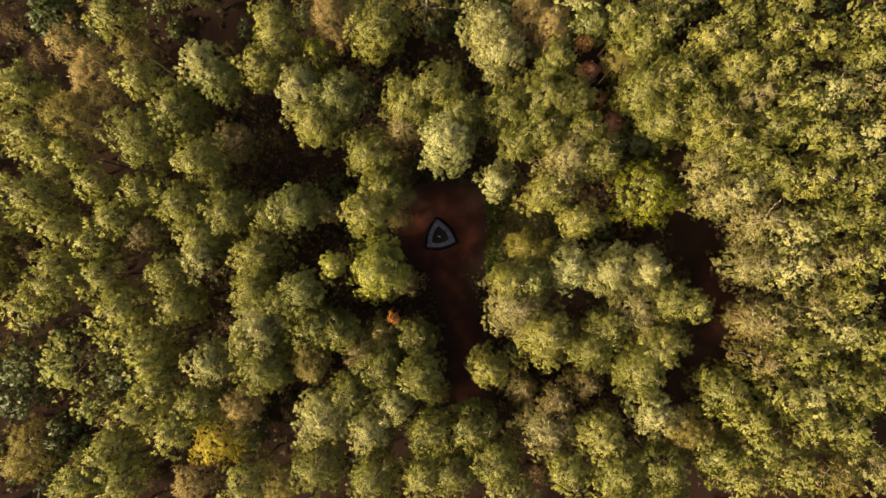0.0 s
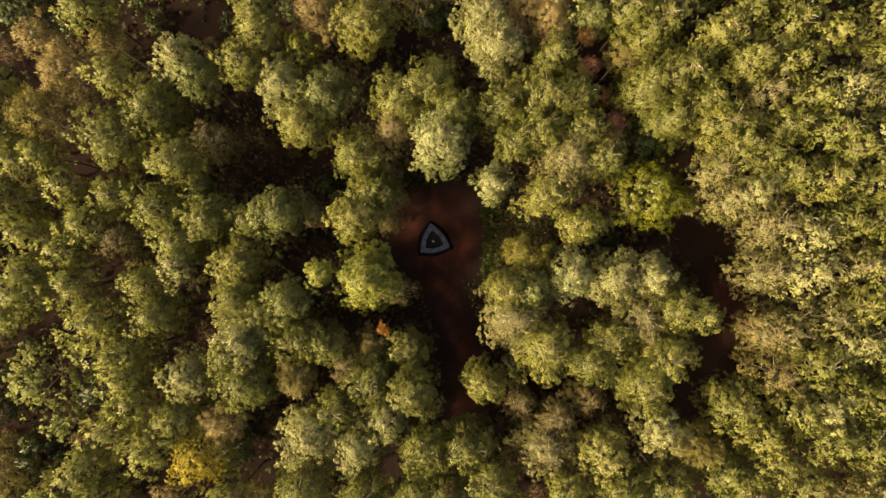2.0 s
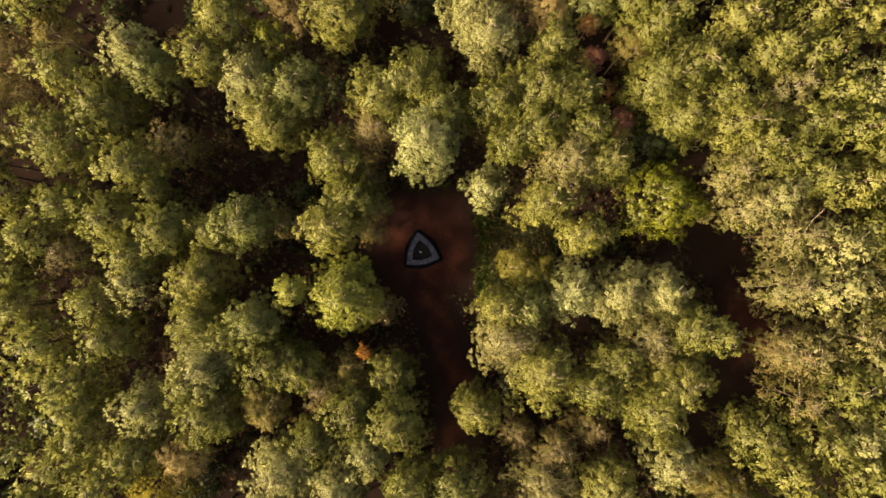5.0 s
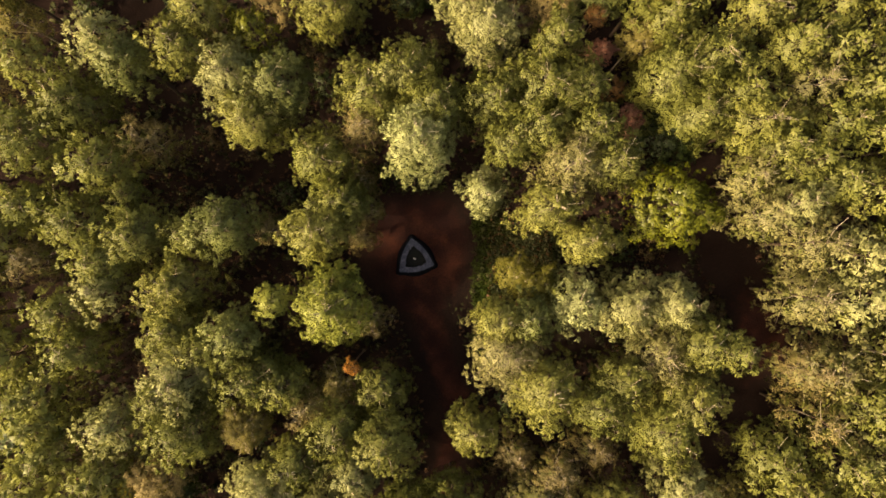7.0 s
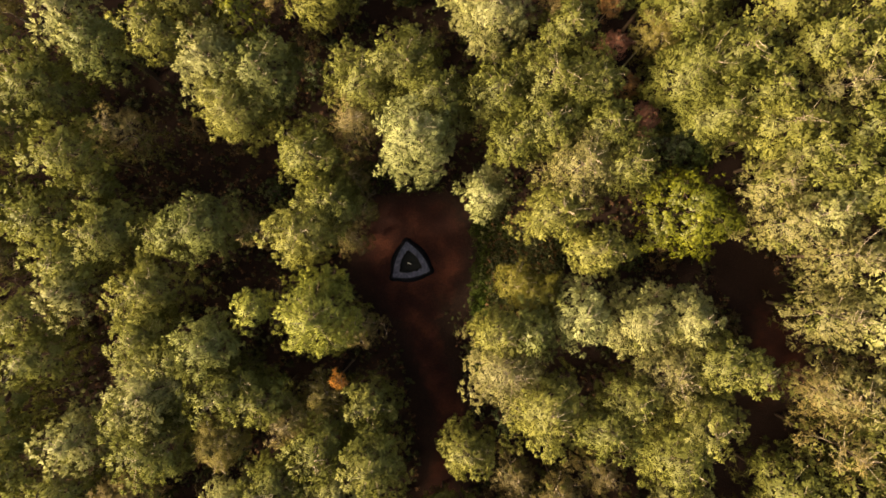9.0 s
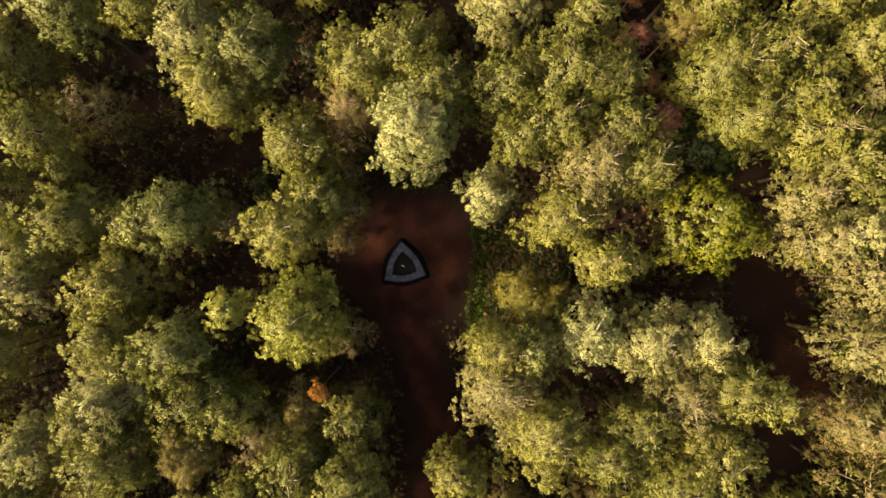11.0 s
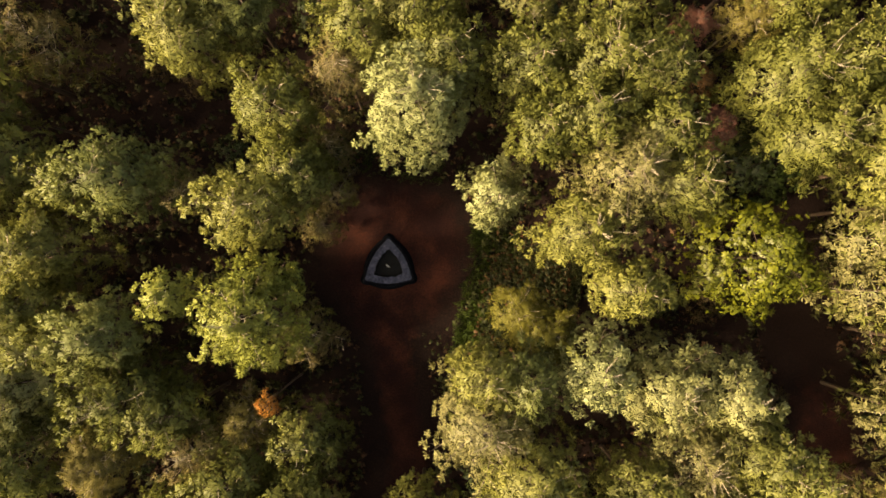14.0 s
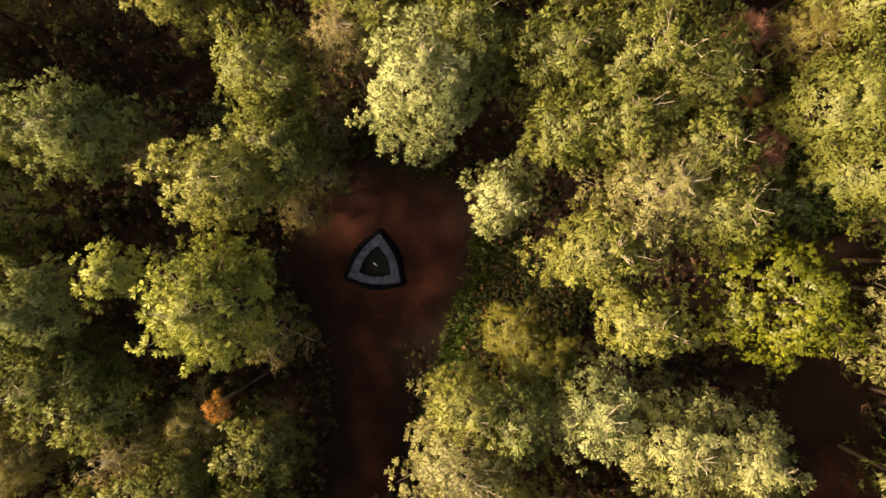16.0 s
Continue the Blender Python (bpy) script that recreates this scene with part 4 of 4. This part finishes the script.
tree("pale", 34.1, -14.8, 11.3, 2.40)
tree("olive", 34.4, -17.7, 11.3, 2.52)
tree("olive", 30.3, -19.5, 11.3, 2.64)
tree("brown", 23.6, -18.4, 10.3, 2.69)
tree("olive", 21.1, -21.6, 11.3, 2.89)
tree("olive", 25.8, -20.7, 11.3, 2.77)
tree("yellow", 28.4, -22.2, 11.3, 2.64)
tree("olive", 33.5, -21.6, 11.3, 2.89)
tree("olive", 37.7, -18.0, 11.3, 2.77)
tree("olive", 40.2, -14.8, 11.3, 2.64)
tree("wispyy", 39.8, -21.1, 11.3, 3.01)
tree("olive", 36.6, -13.3, 11.3, 2.52)
tree("olive", 39.5, -1.8, 11.8, 2.62)
tree("wispyy", 36.4, -2.4, 11.3, 2.40)
tree("olive", 16.9, -22.1, 11.3, 2.64)
tree("brown", 37.1, -22.9, 10.8, 2.54)
tree("wispy", -3.4, 4.0, 6.0, 1.56)
tree("wispy", -4.0, 6.1, 7.0, 1.54)
tree("wispy", -4.0, 2.0, 6.0, 1.43)
tree("olive", -5.7, 4.4, 10.3, 2.19)

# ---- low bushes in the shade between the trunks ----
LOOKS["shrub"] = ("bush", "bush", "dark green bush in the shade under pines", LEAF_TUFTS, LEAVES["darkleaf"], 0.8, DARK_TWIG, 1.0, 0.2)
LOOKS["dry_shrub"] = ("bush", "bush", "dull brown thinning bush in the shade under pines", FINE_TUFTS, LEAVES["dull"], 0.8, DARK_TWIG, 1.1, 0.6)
low = random.Random(21)
trunks = [(o.location.x, o.location.y) for o in scene.objects if o.type == "EMPTY" and o.parent is None]
tries = 0
while tries < 1000:
    tries += 1
    bx, by = low.uniform(-54, 45), low.uniform(-26, 25)
    if on_path(bx, by, 1.7) or any(math.hypot(bx - p, by - q) < 2.55 for p, q in trunks):
        continue
    trunks.append((bx, by))
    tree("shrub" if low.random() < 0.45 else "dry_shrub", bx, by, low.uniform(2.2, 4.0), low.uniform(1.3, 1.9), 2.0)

# ---- the wood goes on around ----
belt = random.Random(11)
sources = [tree(k, 200 + 8 * i, 0, 11, 2.9, 1.35) for i, k in enumerate(("olive", "yellow", "pale", "wispyy", "olive", "brown"))]
spots = []
while len(spots) < 125:
    bx, by = belt.uniform(-66, 62), belt.uniform(-42, 42)
    if -41 < bx < 42.5 and -23.5 < by < 21.5 or bx < -38 and (-27 < by < -13 or 15 < by < 27) or on_path(bx, by, 1.5) or any(math.hypot(bx - p, by - q) < 3.3 for p, q in spots):
        continue
    spots.append((bx, by))
for i, (bx, by) in enumerate(spots):
    source = sources[i % 6]
    if i < 6:
        source.matrix_basis = pose(bx, by, 0, 0, 0, belt.uniform(0, 360))
    else:
        source = copy_thing(source, pose(bx, by, 0, 0, 0, belt.uniform(0, 360)))
    source.scale = [belt.uniform(0.88, 1.14)] * 3
